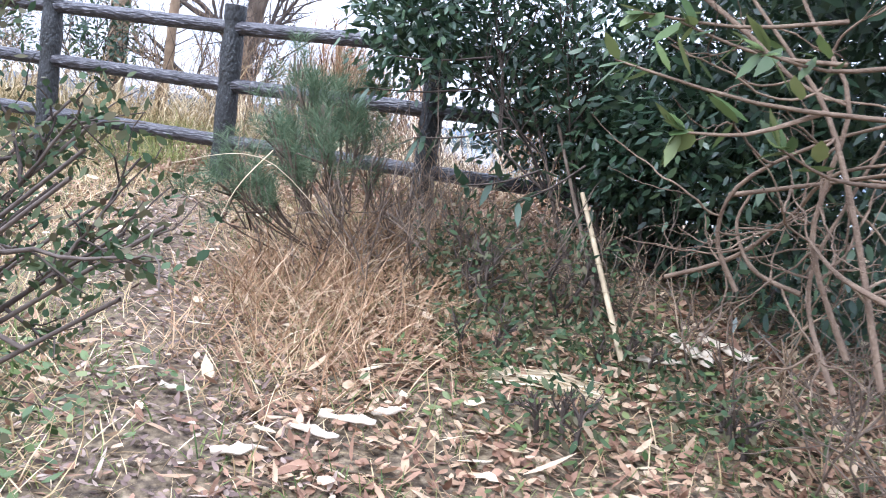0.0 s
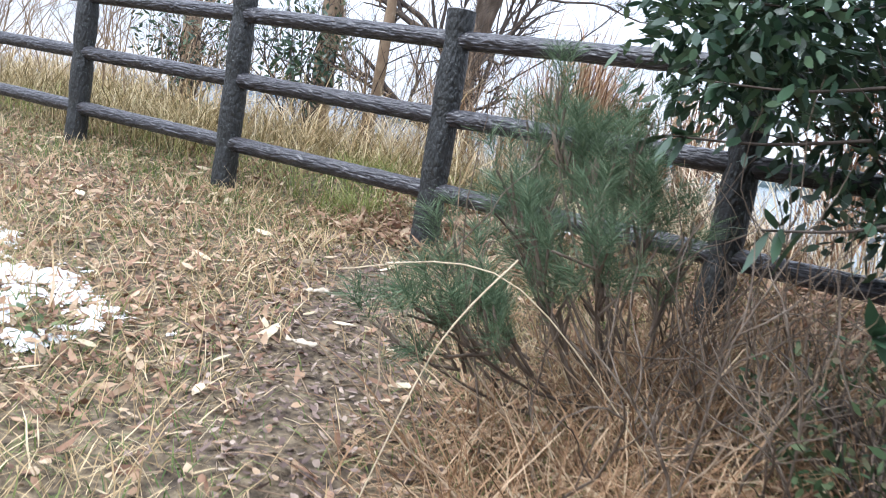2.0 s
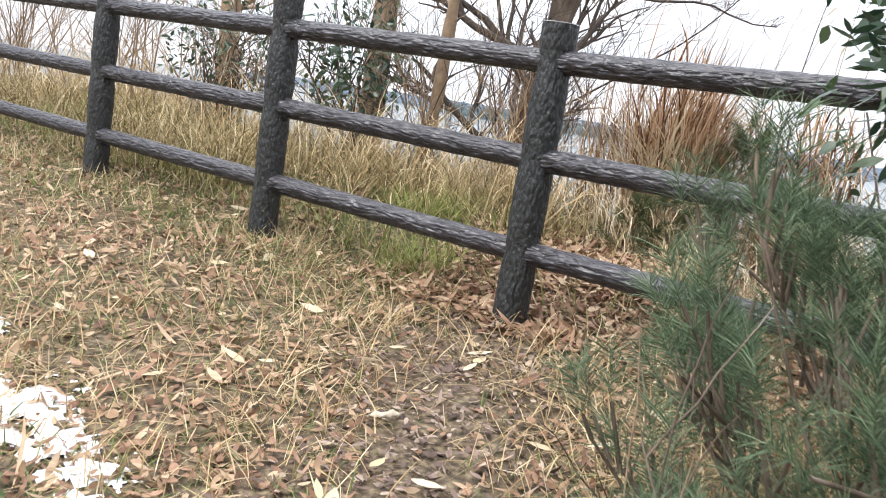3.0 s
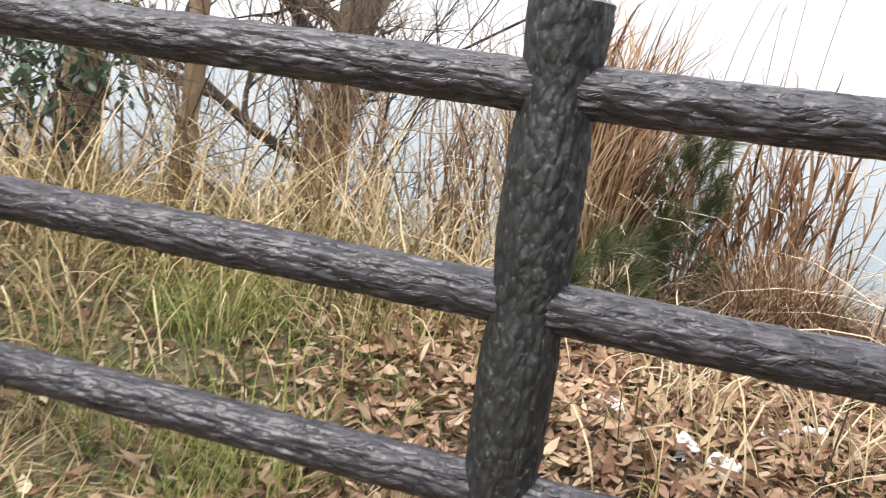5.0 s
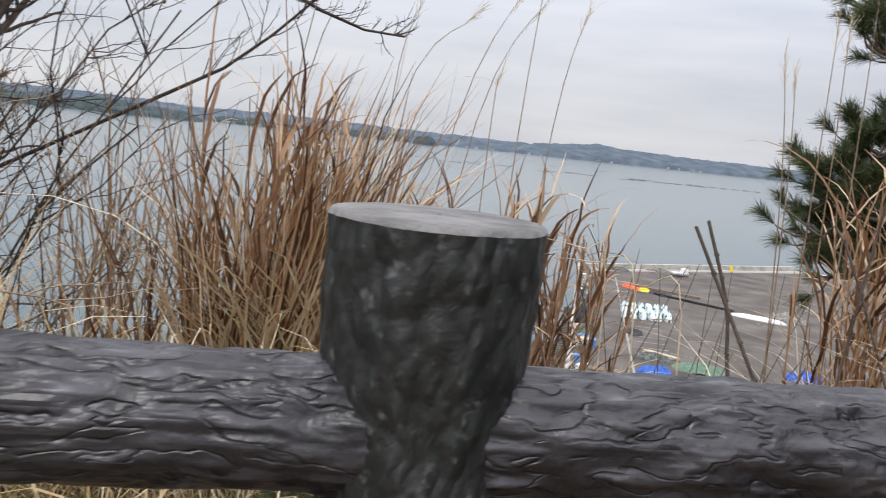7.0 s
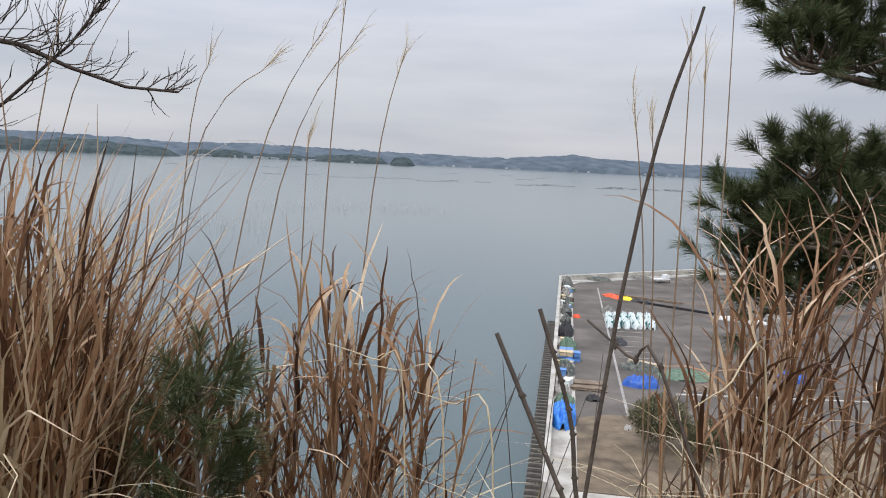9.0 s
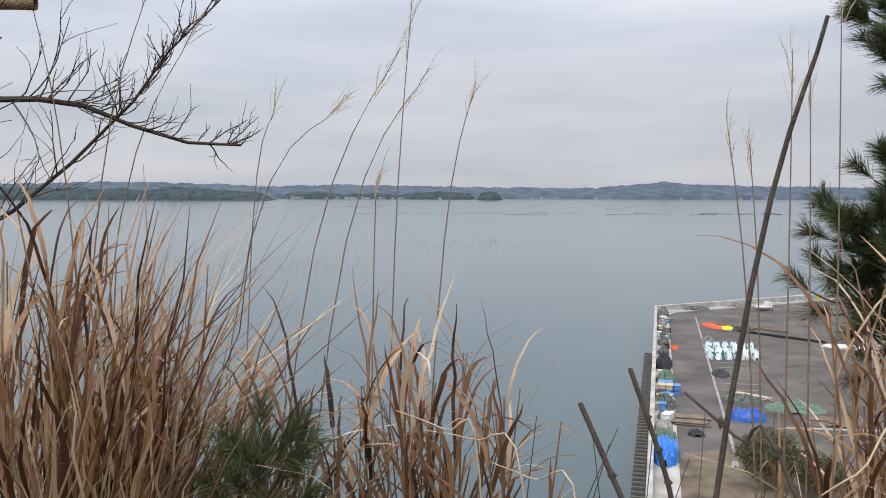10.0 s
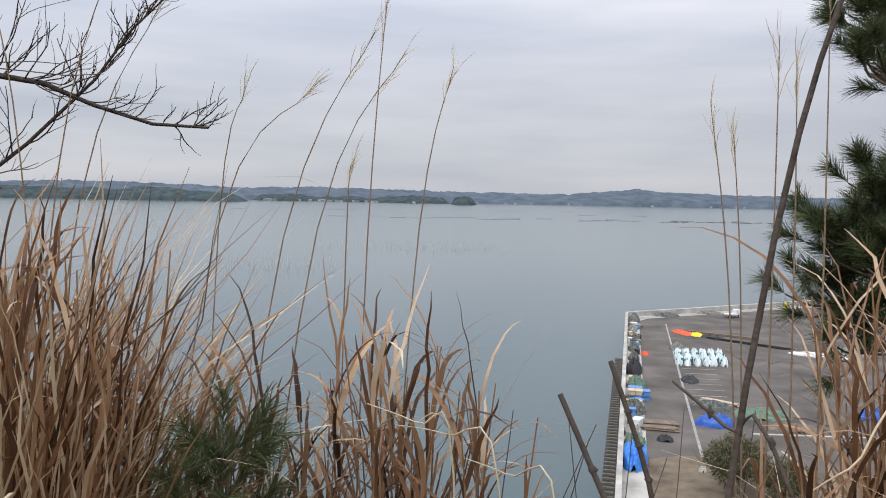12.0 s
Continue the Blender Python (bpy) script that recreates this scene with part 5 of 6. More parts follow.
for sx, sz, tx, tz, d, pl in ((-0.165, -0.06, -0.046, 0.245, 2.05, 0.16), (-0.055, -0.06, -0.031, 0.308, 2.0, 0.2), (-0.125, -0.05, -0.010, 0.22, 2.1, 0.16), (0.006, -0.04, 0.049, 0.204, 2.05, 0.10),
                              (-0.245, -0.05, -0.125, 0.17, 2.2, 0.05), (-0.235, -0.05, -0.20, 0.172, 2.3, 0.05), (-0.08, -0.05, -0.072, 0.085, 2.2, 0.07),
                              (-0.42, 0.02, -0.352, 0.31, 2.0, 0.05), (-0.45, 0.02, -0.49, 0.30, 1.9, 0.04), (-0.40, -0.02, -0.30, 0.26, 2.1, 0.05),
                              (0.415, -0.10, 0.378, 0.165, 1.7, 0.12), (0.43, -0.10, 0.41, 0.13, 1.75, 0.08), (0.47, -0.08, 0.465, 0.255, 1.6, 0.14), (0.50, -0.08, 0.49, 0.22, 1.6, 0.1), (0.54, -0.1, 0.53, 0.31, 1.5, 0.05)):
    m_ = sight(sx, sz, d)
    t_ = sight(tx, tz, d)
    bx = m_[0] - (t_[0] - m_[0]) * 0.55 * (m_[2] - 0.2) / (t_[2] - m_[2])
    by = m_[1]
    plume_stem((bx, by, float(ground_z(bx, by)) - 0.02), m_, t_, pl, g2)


# two dead stalks, a thick dark stem close by, and thin wands
def stalk(name, label, points, r0, r1, material, knobs=0, rng=g2):
    b = np.array(points[0], float)
    ob = thing(name, label, "dead stalk", "dead stalks", at=tuple(b))
    line = polyline([np.array(p) - b for p in points], 14)
    V, F = tubes(line[None], np.linspace(r0, r1, 14), 8)
    part("stem", mesh_of("stem", V, F, material, True), ob)
    for k in range(knobs):
        i = 3 + int(k * 10 / knobs)
        p = line[i]
        V, F = tubes(np.stack([p - [0, 0, 0.008], p + [0.001, 0, 0], p + [0, 0, 0.008]])[None], np.array([0.3, 1.5, 0.3]) * r0, 7)
        part("knot", mesh_of("knot", V, F, material, True), ob)
    return ob


stalk("dead_stalk", "bare dark leaning stalk with a cut top", [(1.27, 1.02, 0.12), (1.06, 1.18, 0.62), (0.872, 1.36, 1.09)], 0.0058, 0.0045, M_TWIG, 6)
stalk("dead_stalk", "bare brown knobbly stalk with a cut top", [(1.30, 1.42, 0.05), (1.14, 1.53, 0.60), (1.11, 1.57, 0.85), (1.037, 1.612, 1.09)], 0.0062, 0.0050, M_TWIG, 8)
stalk("dark_stem", "straight dark dry stem leaning close to the lookout", [(0.648, 0.55, 0.16), (0.753, 0.55, 1.25), (0.812, 0.545, 1.545)], 0.0026, 0.0013, M_TWIG)
stalk("dead_stalk", "thin dark leaning twig above the slope", [(1.290, 0.690, 0.120), (1.058, 0.999, 1.055), (1.009, 1.064, 1.116), (0.960, 1.129, 1.164)], 0.0034, 0.0020, M_TWIG, 4)
# long reeds that arch over the slope from their feet
for line in (
        ((0.882, 1.398, 0.889), (0.826, 1.525, 0.900), (0.765, 1.641, 0.894)),
        ((0.806, 1.532, 0.910), (0.728, 1.659, 0.936), (0.634, 1.769, 0.925)),
        ((1.300, 1.141, 1.060), (1.192, 1.090, 1.058), (1.148, 1.105, 1.023)),
        ((0.726, 1.554, 0.936), (0.665, 1.575, 0.983), (0.574, 1.686, 0.992))):
    fx, fy = line[0][0] + 0.03, line[0][1]
    stalk("bent_reed", "long pale bent reed hanging over the slope", [(fx, fy, float(ground_z(fx, fy)) - 0.02), *line], 0.0022, 0.0011, M_PALE)
for k in range(14):
    b = np.array([g2.uniform(0.75, 1.5), g2.uniform(1.4, 1.9), 0])
    b[2] = ground_z(b[0], b[1])
    t = b + np.array([g2.normal(0.12, 0.12), g2.normal(0, 0.1), g2.uniform(0.5, 0.85)])
    stalk("thin_wand", "thin dark dry grass wand", [b, (b + t) / 2 + g2.normal(0, 0.02, 3), t], 0.0022, 0.0009, M_TWIG)

# young pines beyond the fence
pine("young_pine", "young green pine sapling among the dry grass", (0.28, 1.72, float(ground_z(0.28, 1.72))), 0.80, 9, 0.11, g2, 120, 0.070, 0.010, (0.03, 0.02), "young pines beyond the fence")
pine("young_pine", "small dark green pine sapling among the dry grass", (0.08, 1.42, float(ground_z(0.08, 1.42))), 0.40, 4, 0.13, g2, 85, 0.075, 0.009, (-0.03, 0.0), "young pines beyond the fence")

pine("young_pine", "small dark green pine sapling among the dry grass", (-0.10, 1.34, float(ground_z(-0.10, 1.34))), 0.34, 4, 0.13, g2, 80, 0.075, 0.009, (0.02, 0.0), "young pines beyond the fence")

# the old pine at the cliff, with its clouds of needles
def old_pine():
    rng = np.random.default_rng(5)
    bx, by = 4.95, 4.3
    bz = float(ground_z(bx, by)) - 0.1
    ob = thing("pine_tree", "dark green pine tree with tiered boughs at the cliff", "tree", at=(bx, by, bz))
    o = np.array([bx, by, bz])
    trunk = polyline([np.zeros(3), np.array([-0.1, 0, (1.2 - bz) * 0.6]), np.array([0.05, 0.05, 1.6 - bz]), np.array([0.15, 0.0, 3.6 - bz])], 7)
    V, F = tubes(trunk[None], np.linspace(0.13, 0.05, 7), 10)
    part("trunk", mesh_of("trunk", V, F, M_BARK, True), ob)
    st, wy, out = [], [], []
    boughs = (((4.9, 4.3, 1.25), (2.92, 3.80, 1.22)), ((4.9, 4.3, 1.0), (2.95, 3.95, 0.88)), ((4.9, 4.3, 1.1), (3.1, 3.7, 1.05)), ((4.9, 4.3, 1.45), (3.2, 3.85, 1.40)), ((4.9, 4.3, 1.0), (3.05, 3.85, 0.66)),
              ((4.9, 4.3, 2.0), (2.98, 3.75, 2.02)), ((4.9, 4.3, 2.3), (3.1, 3.9, 2.25)), ((4.9, 4.3, 2.8), (3.2, 3.9, 2.75)), ((4.9, 4.3, 1.2), (4.9, 3.4, 1.2)), ((4.9, 4.3, 2.2), (5.1, 4.4, 2.2)), ((4.9, 4.3, 3.2), (4.3, 3.7, 3.4)))
    for a, b in boughs:
        a, b = np.array(a) - o, np.array(b) - o
        line = polyline([a, (a + b) / 2 + np.array([0, 0, -0.08]), b], 7)
        out.append((line, np.linspace(0.035, 0.012, 7)))
        for k in range(60):
            f = 0.30 + 0.70 * rng.random() ** 0.7
            p = a + (b - a) * f
            d = unit(unit(b - a) * 0.6 + rng.normal(0, 0.8, 3) * np.array([1, 1, 0.5]) + np.array([0, 0, 0.5]))
            L = rng.uniform(0.08, 0.30)
            e = p + d * L
            out.append((polyline([p, (p + e) / 2 + np.array([0, 0, -0.02]), e], 7), np.linspace(0.008, 0.005, 7)))
            st.append(e)
            wy.append(d + np.array([0, 0, 0.5]))
    part("bough", limbs_mesh("bough", out, M_BARK, 6), ob)
    V, F = needles(rng, np.array(st), np.array(wy), 0.12, 190, 0.11, 0.0026, 0.75)
    part("needles", mesh_of("needles", V, F, M_NEEDLE), ob)


old_pine()


# bare trees on the left, with limbs that hang out over the edge
def bare_tree(name, label, base, way, height, radius, seed, levels=3, kids=4, extra=(), open_=0.8, turned=(0.0, 6.28), bark=M_BARK, twig=M_TWIG):
    rng = np.random.default_rng(seed)
    z = float(ground_z(base[0], base[1])) - 0.15
    o = np.array([base[0], base[1], z])
    ob = thing(name, label, "tree", "bare trees beyond the fence", at=tuple(o))
    s = np.linspace(0, 1, 40)
    w = unit(np.array(way, float))
    trunk = s[:, None] * w * height + np.stack([0.06 * np.sin(6 * s), 0.05 * np.cos(5 * s) - 0.05, 0 * s], -1)
    V, F = tubes(trunk[None], np.interp(s, [0, 0.15, 1], [radius * 1.25, radius, radius * 0.4]), 16)
    ang = np.arctan2(V[:, 1], V[:, 0])
    V = V + unit(V - np.repeat(trunk, 16, 0)) * (0.7 * radius * (fbm(ang * 2 + seed, V[:, 2] * 6, 0, 3) - 0.5))[:, None]
    part("trunk", mesh_of("trunk", V, F, bark, True), ob)
    out = []
    for k in range(14):
        f = rng.uniform(0.3, 0.98)
        p = np.array([np.interp(f, s, trunk[:, c]) for c in range(3)])
        az = rng.uniform(*turned)
        grow(rng, p, (np.cos(az), np.sin(az), 0.5), height * rng.uniform(0.22, 0.42), radius * 0.28, levels - 1, out, kids=kids, open_=open_)
    for pts, r0, r1 in extra:
        line = polyline([np.array(p) - o for p in pts], 7)
        out.append((line, np.linspace(r0, r1, 7)))
        for k in range(32):
            f = rng.uniform(0.2, 1.0)
            i = min(int(f * 6), 5)
            q = line[i] + (line[i + 1] - line[i]) * (f * 6 - i)
            d = unit(unit(line[i + 1] - line[i]) + rng.normal(0, 0.55, 3) + np.array([0, 0, 0.35]))
            grow(rng, q, d, rng.uniform(0.10, 0.30) * (1.15 - 0.8 * f), 0.0021, 1, out, bend=0.3, kids=3, rise=0.25, ratio=0.55)
    if extra:
        ends = [p[-1] for p, r in out[-60:]]
        for e in ends[:9]:
            th = np.linspace(-1, 1, 6)
            V, F = tubes((e + np.stack([0 * th, 0 * th, 0.006 * th], -1))[None], 0.006 * np.sqrt(np.maximum(1 - th ** 2, 0.02)), 8)
            part("cone", mesh_of("cone", V, F, M_BARK, True), ob, "small round dark seed cone")
    part("branch", limbs_mesh("branch", out, twig, 5), ob)
    return ob


LIMB1 = [(-1.15, 2.42, 1.75), (-0.474, 2.2, 1.66), (-0.28, 2.2, 1.676), (-0.147, 2.2, 1.628), (0.016, 2.2, 1.57), (0.18, 2.2, 1.56)]
LIMB2 = [(-1.2, 2.42, 0.95), (-0.474, 2.2, 1.342), (-0.37, 2.2, 1.41), (-0.132, 2.2, 1.617), (-0.028, 2.2, 1.765), (0.132, 2.2, 1.93)]
LIMB4 = [(-1.5, 2.35, 0.7), (-1.0, 2.1, 1.05), (-0.7, 2.0, 1.45), (-0.45, 1.95, 1.6)]
bare_tree("bare_tree", "leaning bare tree with a shaggy dark trunk", (-1.85, 2.35), (0.24, 0.03, 1.0), 4.4, 0.135, 3, 3, 5,
          ((LIMB1, 0.010, 0.0035), (LIMB2, 0.0075, 0.0022), (LIMB4, 0.005, 0.0018)), turned=(1.4, 4.6))
bare_tree("bare_tree", "slender bare tree with a pale brown trunk", (-2.75, 2.1), (0.02, 0.02, 1.0), 5.0, 0.10, 8, 3, 3, bark=M_VINE, twig=M_VINE)
bare_tree("bare_tree", "slender bare tree with a pale brown trunk", (-2.05, 1.95), (0.05, 0.02, 1.0), 4.2, 0.05, 12, 3, 3, bark=M_VINE, twig=M_VINE)
bare_tree("bare_tree", "slender bare tree with a pale brown trunk", (-4.6, 2.2), (-0.05, 0.05, 1.0), 5.0, 0.10, 15, 3, 3, bark=M_VINE, twig=M_VINE)
stub = stalk("broken_branch", "short broken grey branch end with a splintered tip", [(-1.25, 2.38, 1.90), (-0.8, 2.2, 1.88), (-0.36, 2.0, 1.866), (-0.235, 1.98, 1.862)], 0.022, 0.0155, M_VINE)

# thicket of thin twigs and evergreen shrubs behind the fence
TW = np.random.default_rng(71)
for cx, cy, h in ((-1.35, 2.1, 1.7), (-1.0, 2.15, 1.5), (-1.75, 2.0, 1.7), (-0.85, 1.95, 1.25), (-1.5, 1.75, 1.3), (-2.1, 2.2, 1.6)):
    out = []
    for q in range(5):
        grow(TW, (TW.normal(0, 0.12), TW.normal(0, 0.08), 0), (TW.normal(0.1, 0.35), TW.normal(0, 0.25), 1), h * TW.uniform(0.7, 1.1), 0.0065, 2, out, bend=0.3, kids=6, ratio=0.45, open_=0.9)
    ob = thing("twiggy_shrub", "dense leafless brown twiggy shrub under the leaning tree", "shrub", "leafless shrubs beyond the fence", at=(cx, cy, float(ground_z(cx, cy)) - 0.03))
    part("branch", limbs_mesh("branch", out, M_TWIG if h > 1.55 else M_VINE, 4), ob)
for k in range(13):
    cx, cy = g2.uniform(-7.5, -1.3 if k < 6 else -2.6), g2.uniform(0.7 if k > 6 else 1.2, 2.3)
    out = []
    for q in range(5):
        grow(g2, (g2.normal(0, 0.1), g2.normal(0, 0.1), 0), (g2.normal(0, 0.3), g2.normal(0, 0.3), 1), g2.uniform(0.8, 1.5), 0.008, 2, out, bend=0.25, kids=4, ratio=0.5)
    ob = thing("twiggy_shrub", "leafless grey-brown twiggy shrub", "shrub", "leafless shrubs beyond the fence", at=(cx, cy, float(ground_z(cx, cy)) - 0.03))
    part("branch", limbs_mesh("branch", out, M_VINE, 4), ob)


def leafy_shrub(label, cx, cy, centre_z, radii, n, length, width, material, seed, stems=6, group=""):
    rng = np.random.default_rng(seed)
    gz = float(ground_z(cx, cy)) - 0.03
    ob = thing("evergreen_shrub", label, "shrub", group, at=(cx, cy, gz))
    out = []
    for q in range(stems):
        grow(rng, (rng.normal(0, 0.06), rng.normal(0, 0.06), 0), (rng.normal(0, 0.45) * radii[0], rng.normal(0, 0.45) * radii[1], 1), (centre_z - gz) * 1.15, 0.011, 2, out, bend=0.25, kids=5, ratio=0.55)
    part("branch", limbs_mesh("branch", out, M_TWIG, 5), ob)
    V, F = leaf_cloud(rng, (0, 0, centre_z - gz), radii, n, length, width, 0.25)
    part("leaves", mesh_of("leaves", V, F, material), ob)
    return ob


leafy_shrub("dark green evergreen shrub in the thicket", -2.35, 1.55, 1.05, (0.45, 0.35, 0.45), 650, 0.07, 0.028, M_EVERGREEN, 41)
leafy_shrub("dark green evergreen shrub in the thicket", -3.7, 1.5, 0.95, (0.7, 0.4, 0.55), 700, 0.06, 0.025, M_EVERGREEN, 42)
leafy_shrub("dark olive pine bush at the foot of the hill", 22.6, 43.2, -13.3, (1.9, 1.5, 1.3), 6000, 0.28, 0.05, M_DARKPINE, 43)
leafy_shrub("dark olive pine bush at the foot of the hill", 24.9, 41.8, -14.0, (1.6, 1.3, 0.9), 3500, 0.30, 0.05, M_DARKPINE, 44)

# ---- the near side of the fence ----
g3 = np.random.default_rng(55)
TG = "dry grass tussocks along the path"
for cx, cy, r, n, h in ((1.75, -1.95, 0.30, 520, 0.48), (1.45, -1.55, 0.25, 420, 0.5), (1.35, -1.25, 0.25, 300, 0.35), (1.45, -0.75, 0.3, 420, 0.5), (1.85, -0.75, 0.3, 380, 0.52), (2.0, -2.45, 0.22, 300, 0.34),
                        (1.62, -2.35, 0.2, 240, 0.3), (1.32, -1.72, 0.26, 340, 0.36), (1.62, -1.78, 0.28, 420, 0.4), (1.85, -1.5, 0.3, 420, 0.44), (2.1, -1.95, 0.26, 300, 0.34), (1.95, -1.15, 0.3, 360, 0.5), (1.6, -0.62, 0.28, 420, 0.62), (1.85, -0.5, 0.28, 420, 0.62), (1.55, -0.95, 0.26, 380, 0.56), (0.75, -0.55, 0.22, 200, 0.34), (0.30, -0.35, 0.18, 150, 0.36), 
                        (1.2, -2.9, 0.2, 130, 0.22), (0.6, -2.6, 0.2, 110, 0.2), (-0.5, -0.35, 0.2, 100, 0.25), (-1.1, -0.15, 0.15, 110, 0.3)):
    clump("dry_tussock", "sprawling tussock of bent straw-brown grass", cx, cy, r * 1.25, int(n * 1.2), h * 0.85, 1.75, 0.7, 0.0042, M_STRAW if cx < 1.0 else M_BENTGRASS, g3, TG, 7, int(n * 0.05))

# pine shrub beside the path
def pine_shrub():
    rng = np.random.default_rng(77)
    bx, by = 1.42, -1.15
    bz = float(ground_z(bx, by)) - 0.05
    o = np.array([bx, by, bz])
    ob = thing("pine_shrub", "sprawling green young pine beside the path", "pine", at=tuple(o))
    ends = [(1.16, -1.80, 0.16), (1.06, -1.68, 0.10), (1.30, -1.70, 0.14), (1.12, -1.45, 0.24), (1.0, -1.35, 0.24), (0.97, -1.14, 0.38), (0.97, -0.90, 0.58), (1.08, -1.0, 0.70), (1.20, -0.97, 0.60), (1.06, -1.25, 0.46),
            (1.25, -1.17, 0.58), (1.34, -1.05, 0.72), (1.25, -1.42, 0.34), (1.42, -1.40, 0.32), (0.92, -0.95, 0.42), (0.94, -0.78, 0.52), (1.14, -0.78, 0.66), (1.32, -1.25, 0.42), (1.04, -1.05, 0.26), (1.12, -1.15, 0.76), (1.45, -1.15, 0.5), (1.5, -0.95, 0.42), (1.38, -0.85, 0.5)]
    st, wy, out = [], [], []
    for e in ends:
        e = np.array(e) - o + rng.normal(0, 0.03, 3)
        a = np.array([rng.normal(0, 0.03), rng.normal(0, 0.03), rng.uniform(0.0, 0.45) * max(e[2], 0.1)])
        line = polyline([a, a + (e - a) * 0.5 + np.array([0, 0, -0.04]), e], 7)
        out.append((line, np.linspace(0.005, 0.003, 7)))
        for k in range(10):
            f = rng.uniform(0.45, 1.0)
            p = a + (e - a) * f
            d = unit(unit(e - a) + rng.normal(0, 0.45, 3) + np.array([0, 0, 0.55]))
            q = p + d * rng.uniform(0.05, 0.16)
            out.append((polyline([p, (p + q) / 2, q], 7), np.linspace(0.005, 0.0035, 7)))
            st.append(q)
            wy.append(d + np.array([0, 0, 0.35]))
    part("stem", limbs_mesh("stem", out, M_BARK, 6), ob)
    V, F = needles(rng, np.array(st), np.array(wy), 0.10, 70, 0.085, 0.0015, 1.0)
    part("needles", mesh_of("needles", V, F, M_YOUNGNEEDLE), ob)


pine_shrub()
ob = thing("dead_brush", "tangle of dead brown stems under the pine", "brushwood", at=(1.72, -1.15, float(ground_z(1.72, -1.15)) - 0.03))
for q in range(18):
    out = []
    grow(g3, (g3.normal(0, 0.22), g3.normal(0, 0.22), 0), (g3.normal(0, 0.5), g3.normal(0, 0.4), 1), g3.uniform(0.35, 0.75), 0.005, 1, out, bend=0.3, kids=4, ratio=0.6)
    part("brush", limbs_mesh("brush", out, M_BARK, 5), ob)

BR = np.random.default_rng(64)
for cx, cy in ((1.62, -1.62), (1.85, -1.42), (2.0, -1.25), (1.6, -0.85), (1.78, -0.7), (1.5, -0.65), (1.7, -1.1), (2.15, -0.95), (2.5, -0.75), (2.95, -1.05), (2.35, -1.25), (1.9, -0.85), (3.3, -1.6), (3.45, -2.0), (3.6, -2.4)):
    ob = thing("dead_brush", "tangle of dead brown stems under the bush", "brushwood", "dead brushwood", at=(cx, cy, float(ground_z(cx, cy)) - 0.03))
    for q in range(9):
        out = []
        grow(BR, (BR.normal(0, 0.18), BR.normal(0, 0.15), 0), (BR.normal(0, 0.6), BR.normal(0, 0.5), 0.8), BR.uniform(0.3, 0.65), 0.0045, 1, out, bend=0.35, kids=5, ratio=0.6)
        part("brush", limbs_mesh("brush", out, M_BARK if q % 3 else M_VINE, 5), ob)

